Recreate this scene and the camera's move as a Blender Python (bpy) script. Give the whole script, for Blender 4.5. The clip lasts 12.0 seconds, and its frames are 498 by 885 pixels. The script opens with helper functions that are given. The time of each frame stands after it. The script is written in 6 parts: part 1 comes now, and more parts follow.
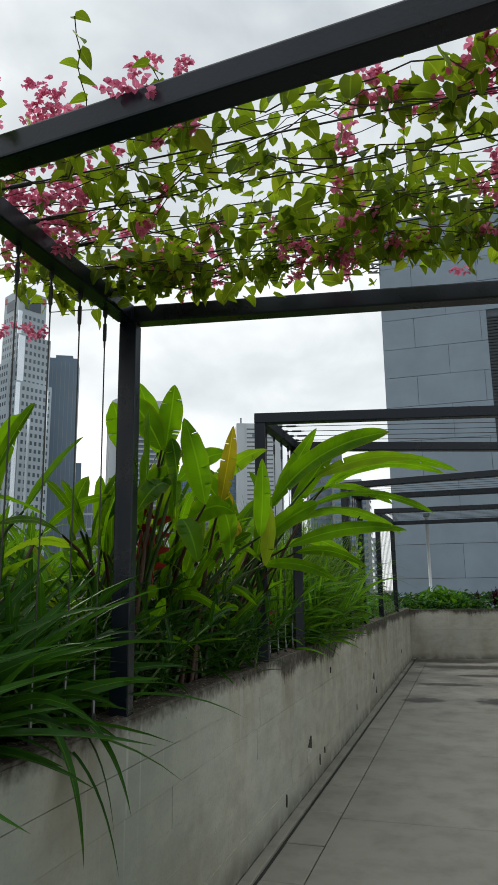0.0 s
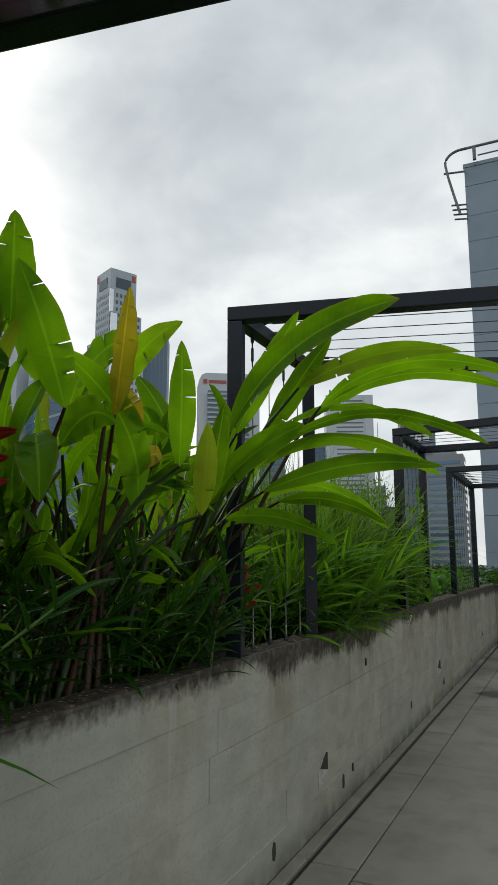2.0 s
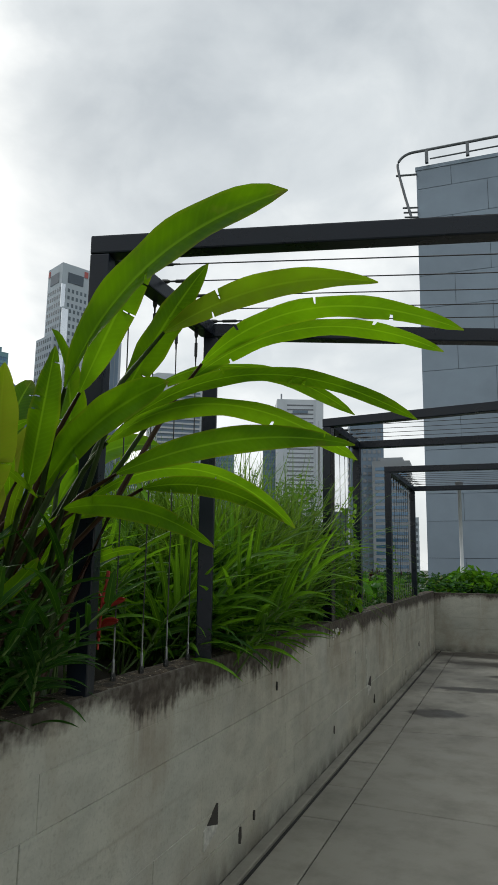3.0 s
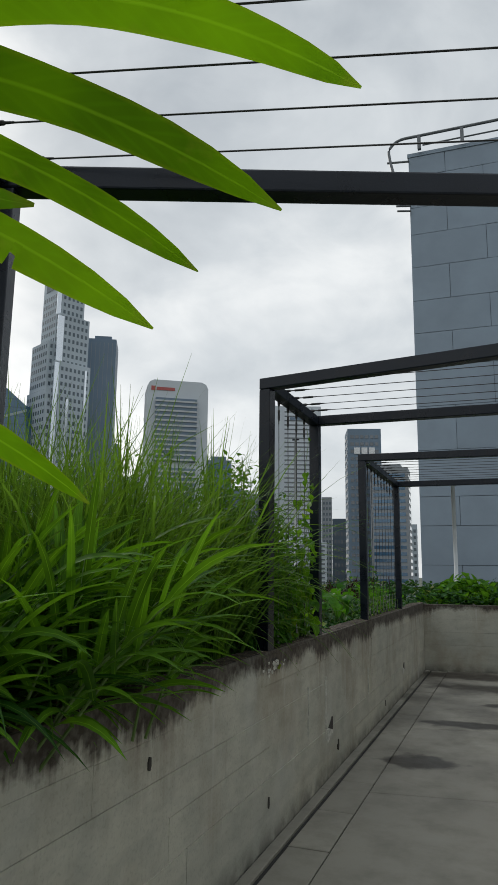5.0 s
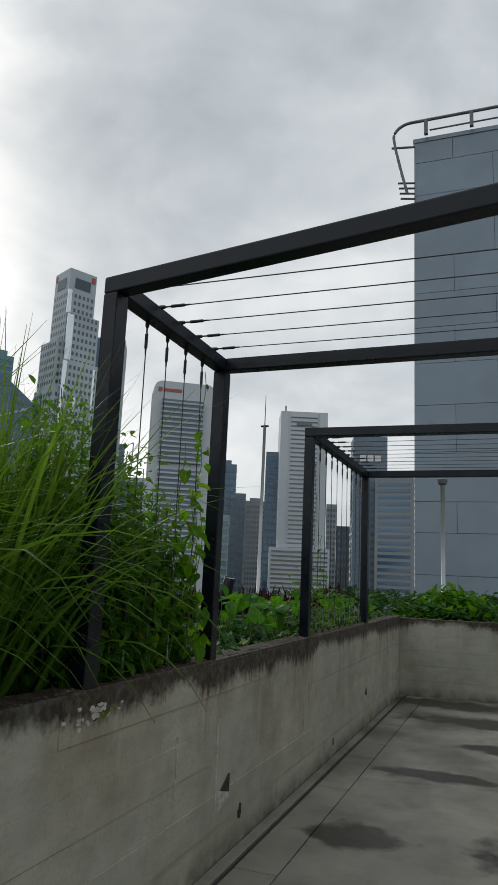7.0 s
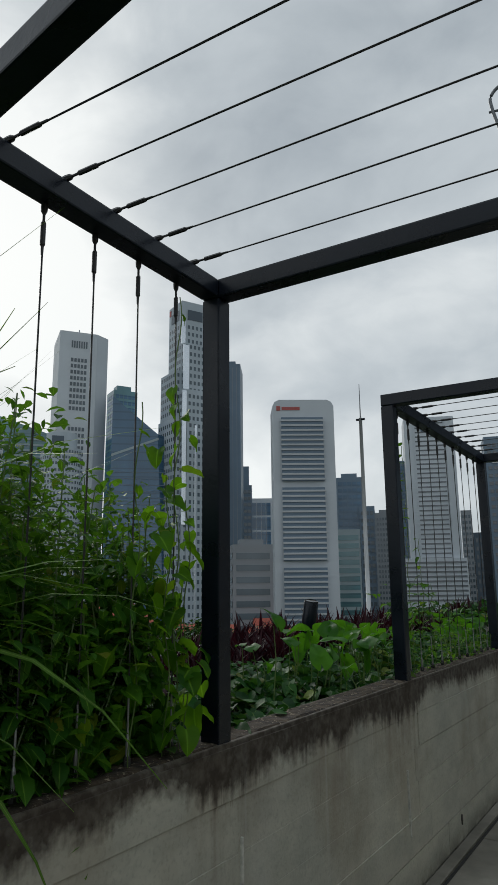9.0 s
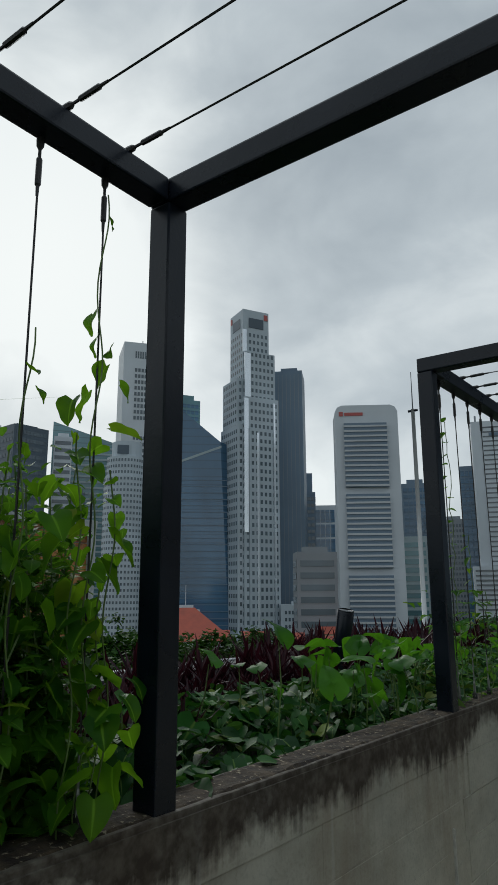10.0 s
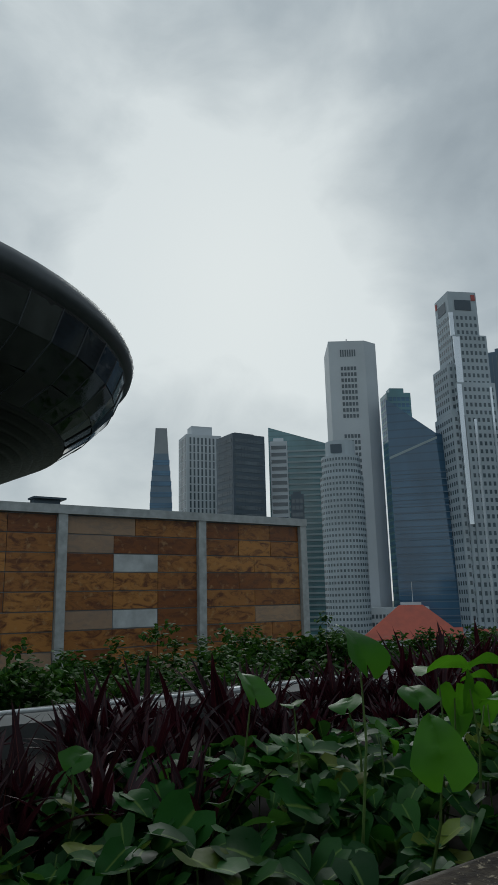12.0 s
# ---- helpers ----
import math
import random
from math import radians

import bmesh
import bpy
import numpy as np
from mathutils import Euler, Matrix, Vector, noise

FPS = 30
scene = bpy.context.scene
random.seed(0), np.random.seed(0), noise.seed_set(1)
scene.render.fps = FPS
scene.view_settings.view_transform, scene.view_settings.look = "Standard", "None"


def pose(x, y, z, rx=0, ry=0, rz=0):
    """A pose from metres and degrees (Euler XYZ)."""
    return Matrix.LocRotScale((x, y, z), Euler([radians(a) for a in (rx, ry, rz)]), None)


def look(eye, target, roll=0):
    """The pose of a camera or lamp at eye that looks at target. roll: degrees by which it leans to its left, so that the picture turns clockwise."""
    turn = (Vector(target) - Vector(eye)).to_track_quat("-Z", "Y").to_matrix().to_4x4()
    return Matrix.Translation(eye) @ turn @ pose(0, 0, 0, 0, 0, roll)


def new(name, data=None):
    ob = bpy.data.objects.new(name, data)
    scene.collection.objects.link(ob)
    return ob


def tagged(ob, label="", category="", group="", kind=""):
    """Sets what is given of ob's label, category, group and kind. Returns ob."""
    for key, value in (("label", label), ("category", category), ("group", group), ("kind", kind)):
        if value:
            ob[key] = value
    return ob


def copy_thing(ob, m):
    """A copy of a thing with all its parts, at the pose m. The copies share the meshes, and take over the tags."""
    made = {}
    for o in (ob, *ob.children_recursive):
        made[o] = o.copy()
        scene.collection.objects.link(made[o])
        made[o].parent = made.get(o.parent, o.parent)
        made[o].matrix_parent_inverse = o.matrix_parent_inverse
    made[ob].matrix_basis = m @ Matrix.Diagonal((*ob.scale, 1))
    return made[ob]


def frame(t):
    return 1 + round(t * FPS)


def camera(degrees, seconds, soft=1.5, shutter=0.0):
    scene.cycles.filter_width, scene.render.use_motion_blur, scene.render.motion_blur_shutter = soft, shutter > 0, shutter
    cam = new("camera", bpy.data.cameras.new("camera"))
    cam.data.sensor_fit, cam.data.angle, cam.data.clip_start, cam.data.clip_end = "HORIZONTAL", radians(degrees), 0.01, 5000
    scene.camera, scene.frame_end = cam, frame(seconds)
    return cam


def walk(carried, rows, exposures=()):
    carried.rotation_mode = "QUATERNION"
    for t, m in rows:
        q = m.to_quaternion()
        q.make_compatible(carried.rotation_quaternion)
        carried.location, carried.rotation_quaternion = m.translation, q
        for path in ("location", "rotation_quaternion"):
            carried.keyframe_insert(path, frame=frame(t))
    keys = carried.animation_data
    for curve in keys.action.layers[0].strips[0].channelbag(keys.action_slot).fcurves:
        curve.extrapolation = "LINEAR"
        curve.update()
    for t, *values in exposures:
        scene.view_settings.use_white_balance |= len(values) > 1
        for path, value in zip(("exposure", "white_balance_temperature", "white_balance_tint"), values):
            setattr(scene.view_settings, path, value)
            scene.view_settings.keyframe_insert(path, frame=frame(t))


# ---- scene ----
cam = camera(39.6, 12.0)
PATH = [
    (0, (-0.378, 0.7, 1.459), (-0.957, 2.57, 1.869), -0.7),
    (0.5, (-0.298, 1.103, 1.448), (-0.92, 2.962, 1.842), -0.5),
    (1, (-0.292, 1.464, 1.433), (-0.912, 3.317, 1.857), 1.3),
    (1.5, (-0.287, 1.816, 1.42), (-0.977, 3.661, 1.765), -0.9),
    (2, (-0.27, 2.222, 1.419), (-1.098, 4.012, 1.755), 0.0),
    (2.5, (-0.297, 2.622, 1.436), (-0.975, 4.472, 1.778), 0.8),
    (4.5, (-0.273, 4.176, 1.43), (-1.068, 5.976, 1.783), 1.0),
    (5, (-0.308, 4.549, 1.446), (-0.999, 6.39, 1.811), 0.7),
    (5.5, (-0.266, 4.947, 1.426), (-1.008, 6.775, 1.754), 0.8),
    (6, (-0.248, 5.343, 1.416), (-0.946, 7.19, 1.733), 2.2),
    (6.5, (-0.218, 5.738, 1.429), (-0.801, 7.62, 1.773), 0.4),
    (7, (-0.152, 6.144, 1.432), (-0.862, 7.975, 1.81), 2.6),
    (9, (-0.287, 7.551, 1.48), (-1.31, 9.217, 1.9), -0.55),
    (9.5, (-0.322, 7.941, 1.466), (-1.48, 9.52, 1.873), -0.1),
    (10, (-0.427, 8.286, 1.475), (-1.598, 9.846, 1.917), -0.2),
    (10.5, (-0.512, 8.593, 1.464), (-1.726, 10.129, 1.873), -2.6),
    (11, (-0.58, 8.945, 1.475), (-1.948, 10.347, 1.879), -1.4),
    (11.5, (-0.724, 9.228, 1.475), (-2.171, 10.525, 1.949), 1.4),
    (12, (-0.853, 9.507, 1.456), (-2.448, 10.629, 1.901), -1.35),
]
EXPOSURES = [(0.0, 0.5, 6700, 9), (0.5, 0.22, 6700, 9), (1.0, 0.27, 6700, 9), (1.5, 0.17, 6700, 9), (2.0, 0.3, 6700, 9), (2.5, 0.38, 6700, 9), (4.5, 0.21, 6650, 10), (5.5, 0.21, 6650, 10), (7.0, 0.1, 6650, 10), (9.0, -0.09, 6450, 8), (10.5, -0.24, 6250, 5), (12.0, -0.46, 6150, 4)]
walk(cam, [(t, look(eye, target, roll)) for t, eye, target, roll in PATH], EXPOSURES)

# ---- sky, sun ----
SUN_AZ, SUN_EL = radians(55), radians(28)          # turned from +y towards -x
SUN_DIR = Vector((-math.sin(SUN_AZ) * math.cos(SUN_EL), math.cos(SUN_AZ) * math.cos(SUN_EL), math.sin(SUN_EL)))


def build_world():
    w = bpy.data.worlds.new("overcast_sky")
    scene.world = w
    w.use_nodes = True
    n, l = w.node_tree.nodes, w.node_tree.links
    n.clear()
    out, bg = n.new("ShaderNodeOutputWorld"), n.new("ShaderNodeBackground")
    tc = n.new("ShaderNodeTexCoord")
    sky = n.new("ShaderNodeTexSky")
    sky.sky_type, sky.sun_disc = "NISHITA", False
    sky.sun_elevation, sky.sun_rotation = SUN_EL, -SUN_AZ
    scale = n.new("ShaderNodeMix")
    scale.data_type, scale.blend_type = "RGBA", "MULTIPLY"
    scale.inputs[0].default_value = 1.0
    l.new(sky.outputs[0], scale.inputs[6])
    scale.inputs[7].default_value = (0.09, 0.09, 0.09, 1)
    # cloud deck: large and small billows, brighter towards the hidden sun
    mp = n.new("ShaderNodeMapping")
    mp.inputs["Scale"].default_value = (1.0, 1.0, 1.5)
    mp.inputs["Location"].default_value = (0.35, 0.1, 0.6)
    l.new(tc.outputs["Generated"], mp.inputs[0])
    big, small = n.new("ShaderNodeTexNoise"), n.new("ShaderNodeTexNoise")
    for t, s, dt, r in ((big, 1.7, 4.0, 0.5), (small, 5.5, 6.0, 0.55)):
        t.inputs["Scale"].default_value, t.inputs["Detail"].default_value, t.inputs["Roughness"].default_value = s, dt, r
        t.inputs["Distortion"].default_value = 0.35
        l.new(mp.outputs[0], t.inputs["Vector"])
    dot = n.new("ShaderNodeVectorMath")
    dot.operation = "DOT_PRODUCT"
    l.new(tc.outputs["Generated"], dot.inputs[0])
    dot.inputs[1].default_value = SUN_DIR

    def math_node(op, a, b=None, c=None):
        m = n.new("ShaderNodeMath")
        m.operation = op
        for i, v in enumerate((a, b, c)):
            if v is None:
                continue
            if isinstance(v, (int, float)):
                m.inputs[i].default_value = v
            else:
                l.new(v, m.inputs[i])
        return m.outputs[0]

    glow = math_node("POWER", math_node("MAXIMUM", dot.outputs["Value"], 0.0), 7.0)
    ahead = math_node("POWER", math_node("MAXIMUM", dot.outputs["Value"], 0.0), 60.0)
    def lobe(az, el, power):
        """Nearness to a direction, for the cloud deck's thin and thick places."""
        a, e = radians(az), radians(el)
        m = n.new("ShaderNodeVectorMath")
        m.operation = "DOT_PRODUCT"
        l.new(tc.outputs["Generated"], m.inputs[0])
        m.inputs[1].default_value = (-math.sin(a) * math.cos(e), math.cos(a) * math.cos(e), math.sin(e))
        return math_node("POWER", math_node("MAXIMUM", m.outputs["Value"], 0.0), power)

    thin = math_node("MULTIPLY", math_node("ADD", lobe(7, 26, 30.0), lobe(100, 40, 10.0)), 0.20)
    thick = math_node("MULTIPLY", lobe(30, 42, 28.0), 0.22)
    nz = math_node("ADD", math_node("MULTIPLY", big.outputs[0], 0.72), math_node("MULTIPLY", small.outputs[0], 0.28))
    sep = n.new("ShaderNodeSeparateXYZ")
    l.new(tc.outputs["Generated"], sep.inputs[0])
    haze = math_node("POWER", math_node("SUBTRACT", 1.0, math_node("ABSOLUTE", sep.outputs[2])), 6.0)
    base = math_node("ADD", math_node("MULTIPLY_ADD", nz, 2.2, -0.58), math_node("SUBTRACT", thin, thick))
    lum = math_node("ADD", math_node("MULTIPLY_ADD", glow, 0.36, base), math_node("MULTIPLY_ADD", haze, 0.16, math_node("MULTIPLY", ahead, 0.18)))
    ramp = n.new("ShaderNodeValToRGB")
    ramp.color_ramp.elements[0].position, ramp.color_ramp.elements[0].color = 0.2, (0.30, 0.345, 0.39, 1)
    ramp.color_ramp.elements[1].position, ramp.color_ramp.elements[1].color = 1.0, (0.98, 1.0, 1.0, 1)
    e = ramp.color_ramp.elements.new(0.62)
    e.color = (0.575, 0.62, 0.655, 1)
    l.new(lum, ramp.inputs[0])
    mix = n.new("ShaderNodeMix")
    mix.data_type = "RGBA"
    mix.inputs[0].default_value = 0.93
    l.new(scale.outputs[2], mix.inputs[6])
    l.new(ramp.outputs[0], mix.inputs[7])
    l.new(mix.outputs[2], bg.inputs[0])
    zen = n.new("ShaderNodeMapRange")          # an overcast sky is brightest overhead
    zen.interpolation_type = "SMOOTHSTEP"
    for i, v in enumerate((0.0, 0.68, 0.98, 1.0, 1.75)):
        if i:
            zen.inputs[i].default_value = v
    l.new(sep.outputs[2], zen.inputs[0])
    l.new(zen.outputs[0], bg.inputs[1])
    l.new(bg.outputs[0], out.inputs[0])


build_world()
sun = new("sun", bpy.data.lights.new("sun", "SUN"))
sun.data.energy, sun.data.angle, sun.data.color = 0.9, radians(25), (1.0, 0.97, 0.92)
sun.matrix_world = look(SUN_DIR * 50, (0, 0, 0))


# ---- materials ----
class Shader:
    """A node material under construction."""

    def __init__(self, name):
        self.mat = bpy.data.materials.new(name)
        self.mat.use_nodes = True
        self.n, self.l = self.mat.node_tree.nodes, self.mat.node_tree.links
        self.bsdf = self.n["Principled BSDF"]
        self.out = self.n["Material Output"]
        self.pos = self.n.new("ShaderNodeNewGeometry").outputs["Position"]

    def put(self, socket, v):
        if isinstance(v, (int, float)):
            socket.default_value = v
        elif isinstance(v, tuple):
            socket.default_value = (*v, 1) if len(v) == 3 and len(socket.default_value) == 4 else v
        else:
            self.l.new(v, socket)

    def math(self, op, a, b=0.0, c=0.0, clamp=False):
        m = self.n.new("ShaderNodeMath")
        m.operation, m.use_clamp = op, clamp
        for i, v in enumerate((a, b, c)):
            self.put(m.inputs[i], v)
        return m.outputs[0]

    def noise(self, scale, detail=4.0, rough=0.55, stretch=(1, 1, 1), vec=None, distortion=0.0):
        mp = self.n.new("ShaderNodeMapping")
        mp.inputs["Scale"].default_value = stretch
        self.l.new(vec or self.pos, mp.inputs[0])
        t = self.n.new("ShaderNodeTexNoise")
        t.inputs["Scale"].default_value, t.inputs["Detail"].default_value = scale, detail
        t.inputs["Roughness"].default_value, t.inputs["Distortion"].default_value = rough, distortion
        self.l.new(mp.outputs[0], t.inputs["Vector"])
        return t.outputs[0]

    def span(self, v, a, b, lo=0.0, hi=1.0):
        m = self.n.new("ShaderNodeMapRange")
        for i, x in enumerate((v, a, b, lo, hi)):
            self.put(m.inputs[i], x)
        return m.outputs[0]

    def mix(self, f, a, b, mode="MIX"):
        m = self.n.new("ShaderNodeMix")
        m.data_type, m.blend_type = "RGBA", mode
        self.put(m.inputs[0], f), self.put(m.inputs[6], a), self.put(m.inputs[7], b)
        return m.outputs[2]

    def axes(self, v=None):
        s = self.n.new("ShaderNodeSeparateXYZ")
        self.l.new(v or self.pos, s.inputs[0])
        return s.outputs

    def bump(self, h, strength=0.3, dist=0.01):
        b = self.n.new("ShaderNodeBump")
        b.inputs["Strength"].default_value, b.inputs["Distance"].default_value = strength, dist
        self.l.new(h, b.inputs["Height"])
        self.l.new(b.outputs[0], self.bsdf.inputs["Normal"])

    def random(self, island=False):
        if island:
            return self.n.new("ShaderNodeNewGeometry").outputs["Random Per Island"]
        return self.n.new("ShaderNodeObjectInfo").outputs["Random"]

    def set(self, color=None, rough=None, metal=None, spec=None):
        for key, v in (("Base Color", color), ("Roughness", rough), ("Metallic", metal), ("Specular IOR Level", spec)):
            if v is not None:
                self.put(self.bsdf.inputs[key], v)
        return self.mat


def plain(name, c, rough=0.6, metal=0.0, vary=0.25, scale=3.0, island=False, spec=0.5):
    s = Shader(name)
    k = s.noise(scale, 5)
    f = s.noise(scale * 14, 3)
    col = s.mix(s.span(k, 0.3, 0.7), tuple(x * (1 - vary) for x in c), tuple(min(1, x * (1 + vary)) for x in c))
    col = s.mix(s.math("MULTIPLY", s.random(island), 0.25), col, tuple(x * 0.7 for x in c))
    s.bump(f, 0.12, 0.004)
    return s.set(col, s.span(k, 0.3, 0.7, rough - 0.08, rough + 0.08), metal, spec)


def concrete_material(name, base, warm, streaks):
    """Board-marked concrete with dirt runs below the top edge and damp at the foot."""
    s = Shader(name)
    x, y, z = s.axes()
    big, mid, fine = s.noise(0.9, 4), s.noise(4.5, 6, 0.6, (1, 1, 2.2)), s.noise(70, 3)
    col = s.mix(s.span(big, 0.3, 0.7), base, warm)
    col = s.mix(s.span(mid, 0.42, 0.72, 0, 0.5), col, tuple(c * 0.62 for c in base))
    col = s.mix(s.span(fine, 0.52, 0.72, 0, 0.35), col, tuple(c * 0.5 for c in base))
    col = s.mix(s.span(s.noise(19, 5, 0.7, (1, 1, 1.6)), 0.56, 0.68, 0, 0.22), col, tuple(c * 0.5 for c in warm))
    col = s.mix(s.span(s.noise(2.3, 3, 0.5, (1, 1, 0.5)), 0.56, 0.72, 0, 0.35), col, (0.50, 0.51, 0.48))
    col = s.mix(s.math("MULTIPLY", s.random(), 0.22), col, tuple(c * 0.7 for c in base))
    if streaks:
        top = s.math("SUBTRACT", 1.0, z)
        patch = s.math("MULTIPLY", s.span(s.noise(1.6, 3, 0.5, (1, 1, 0)), 0.34, 0.60), s.span(y, 4.2, 5.6, 0.2, 1.0))
        run = s.span(s.noise(24, 3, 0.6, (1, 1, 0)), 0.32, 0.72)
        edge = s.math("MULTIPLY", s.math("SUBTRACT", s.noise(30, 4), 0.5), 0.09)
        reach = s.math("ADD", s.math("MULTIPLY_ADD", s.math("MULTIPLY", patch, s.math("MULTIPLY_ADD", run, 0.6, 0.4)), 0.14, s.span(y, 4.4, 6.2, 0.030, 0.068)), edge)
        mask = s.span(s.math("SUBTRACT", reach, top), -0.028, 0.035)
        mask = s.math("MULTIPLY", mask, s.span(s.noise(26, 4), 0.3, 0.6, 0.78, 1.0))
        wash = s.span(s.math("SUBTRACT", s.math("MULTIPLY", reach, 2.1), top), -0.14, 0.16)          # brown wash under the stains
        wash = s.math("MULTIPLY", wash, s.math("MULTIPLY", patch, s.span(s.noise(9, 4, 0.6, (1, 1, 0.12)), 0.32, 0.62)))
        col = s.mix(s.math("MULTIPLY", wash, 0.55), col, (0.14, 0.095, 0.060))
        near_tone = s.math("MULTIPLY", s.span(s.math("ADD", y, s.math("MULTIPLY", s.noise(1.1, 4), 1.6)), 5.4, 4.2), s.span(s.noise(2.0, 4, 0.55, (1, 1, 0.6)), 0.25, 0.6, 0.35, 0.75))
        col = s.mix(near_tone, col, (0.215, 0.240, 0.200))          # darker grey-green tone along the low-y stretch, uneven by noise
        rust = s.math("MULTIPLY", s.span(s.noise(1.7, 5, 0.6, (1, 1, 0.7)), 0.50, 0.70), 0.6)
        col = s.mix(rust, col, (0.27, 0.22, 0.15))
        drip = s.span(s.noise(13, 2, 0.5, (1, 1, 0.03)), 0.66, 0.72)
        drip = s.math("MULTIPLY", drip, s.span(z, 0.15, 0.85))
        col = s.mix(s.math("MULTIPLY", drip, 0.35), col, (0.55, 0.55, 0.52))
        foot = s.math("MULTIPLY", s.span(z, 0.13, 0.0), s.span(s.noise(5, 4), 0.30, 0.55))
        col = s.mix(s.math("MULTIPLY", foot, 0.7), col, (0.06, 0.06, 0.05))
        col = s.mix(s.math("MULTIPLY", mask, 0.95), col, (0.026, 0.015, 0.009))
    s.bump(s.math("ADD", s.math("MULTIPLY", mid, 0.7), s.math("MULTIPLY", fine, 0.3)), 0.5, 0.008)
    return s.set(col, s.span(mid, 0.3, 0.7, 0.7, 0.92))


PUDDLES = ((-0.02, 10.45, 0.42, 0.30), (-1.05, 10.42, 0.30, 0.22), (-0.75, 11.95, 0.55, 0.16), (-0.30, 13.1, 0.42, 0.17),
           (-0.3, 14.3, 1.2, 0.3), (-0.9, 15.3, 1.0, 0.35), (0.3, 8.9, 0.3, 0.15))


def floor_material(name, base):
    """Trowelled concrete with wet patches that stand in the low spots."""
    s = Shader(name)
    x, y, z = s.axes()
    big, mid, fine = s.noise(0.6, 4), s.noise(3.2, 6, 0.65), s.noise(90, 2)
    col = s.mix(s.span(big, 0.3, 0.7), base, tuple(c * 1.35 for c in base))
    col = s.mix(s.span(mid, 0.45, 0.7, 0, 0.55), col, tuple(c * 0.6 for c in base))
    col = s.mix(s.math("MULTIPLY", s.random(), 0.25), col, tuple(c * 0.65 for c in base))
    edge = s.math("MULTIPLY", s.math("SUBTRACT", s.noise(5, 4), 0.5), 1.5)
    wet = None
    for px, py, rx, ry in PUDDLES:
        dx, dy = s.math("DIVIDE", s.math("SUBTRACT", x, px), rx), s.math("DIVIDE", s.math("SUBTRACT", y, py), ry)
        d = s.math("ADD", s.math("SQRT", s.math("ADD", s.math("MULTIPLY", dx, dx), s.math("MULTIPLY", dy, dy))), edge)
        m = s.span(d, 1.2, 0.75)
        wet = m if wet is None else s.math("MAXIMUM", wet, m)
    damp = s.math("MULTIPLY", s.span(y, 8.0, 14.0), s.span(s.noise(1.3, 5), 0.38, 0.60, 0, 0.7))
    wet = s.math("MAXIMUM", wet, damp)
    col = s.mix(wet, col, (0.036, 0.030, 0.022))
    s.bump(s.math("ADD", s.math("MULTIPLY", mid, 0.5), s.math("MULTIPLY", fine, 0.5)), 0.22, 0.004)
    return s.set(col, s.math("SUBTRACT", s.span(mid, 0.3, 0.7, 0.62, 0.82), s.math("MULTIPLY", wet, 0.22)))


def leaf_material(name, dark, light, glow, share=0.35, rough=0.42, ribs=0.0, island=True, edge=None, dry=0.0, spec=0.16):
    """A thin leaf: gloss above, light passing through, a paler midrib and cross ribs."""
    s = Shader(name)
    uv = s.n.new("ShaderNodeUVMap").outputs[0]
    u, v, _ = s.axes(uv)
    r = s.random(island)
    r2 = s.math("FRACT", s.math("MULTIPLY", r, 7.31))
    col = s.mix(r, dark, light)
    col = s.mix(s.span(s.noise(9, 4), 0.35, 0.7, 0, 0.5), col, tuple(c * 0.6 for c in dark))
    mid = s.span(s.math("ABSOLUTE", s.math("SUBTRACT", u, 0.5)), 0.05, 0.015)
    col = s.mix(s.math("MULTIPLY", mid, 0.6), col, tuple(min(1, c * 2.0 + k) for c, k in zip(light, (0.09, 0.03, 0.01))))
    if edge:
        rim = s.span(s.math("ABSOLUTE", s.math("SUBTRACT", u, 0.5)), 0.40, 0.49)
        col = s.mix(s.math("MULTIPLY", rim, 0.6), col, edge)
    if dry:
        spots = s.math("MULTIPLY", s.span(s.noise(14, 5), 0.60, 0.68), s.span(v, 0.2, 1.0))
        col = s.mix(s.math("MULTIPLY", spots, dry), col, (0.20, 0.13, 0.04))
        worn = s.span(s.math("ADD", v, s.math("MULTIPLY", s.noise(16, 4), 0.10)), 1.015, 1.045)
        col = s.mix(s.math("MULTIPLY", worn, min(0.9, dry * 2.4)), col, (0.16, 0.085, 0.03))
        old = s.span(r2, 0.91, 0.94)
        col = s.mix(s.math("MULTIPLY", old, min(0.75, dry * 2.6)), col, (0.36, 0.34, 0.03))
    if ribs:
        wv = s.math("SINE", s.math("MULTIPLY", s.math("ADD", v, s.math("MULTIPLY", s.math("ABSOLUTE", s.math("SUBTRACT", u, 0.5)), -0.12)), ribs))
        s.bump(wv, 0.12, 0.0015)
        col = s.mix(s.span(wv, 0.2, 1.0, 0, 0.10), col, tuple(c * 1.5 for c in light))
    else:
        s.bump(s.noise(45, 3), 0.25, 0.003)
    s.set(col, s.span(s.noise(20, 3), 0.3, 0.7, rough - 0.08, rough + 0.1), 0.0, spec)
    tr = s.n.new("ShaderNodeBsdfTranslucent")
    lit = s.mix(s.span(s.noise(5, 3), 0.3, 0.7, 0.3, 0.75), col, glow)
    s.l.new(s.mix(s.math("MULTIPLY", s.math("SUBTRACT", 1.0, r), 0.35), lit, tuple(c * 0.5 for c in dark)), tr.inputs[0])
    mx = s.n.new("ShaderNodeMixShader")
    mx.inputs[0].default_value = share
    s.l.new(s.bsdf.outputs[0], mx.inputs[1])
    s.l.new(tr.outputs[0], mx.inputs[2])
    s.l.new(mx.outputs[0], s.out.inputs[0])
    return s.mat


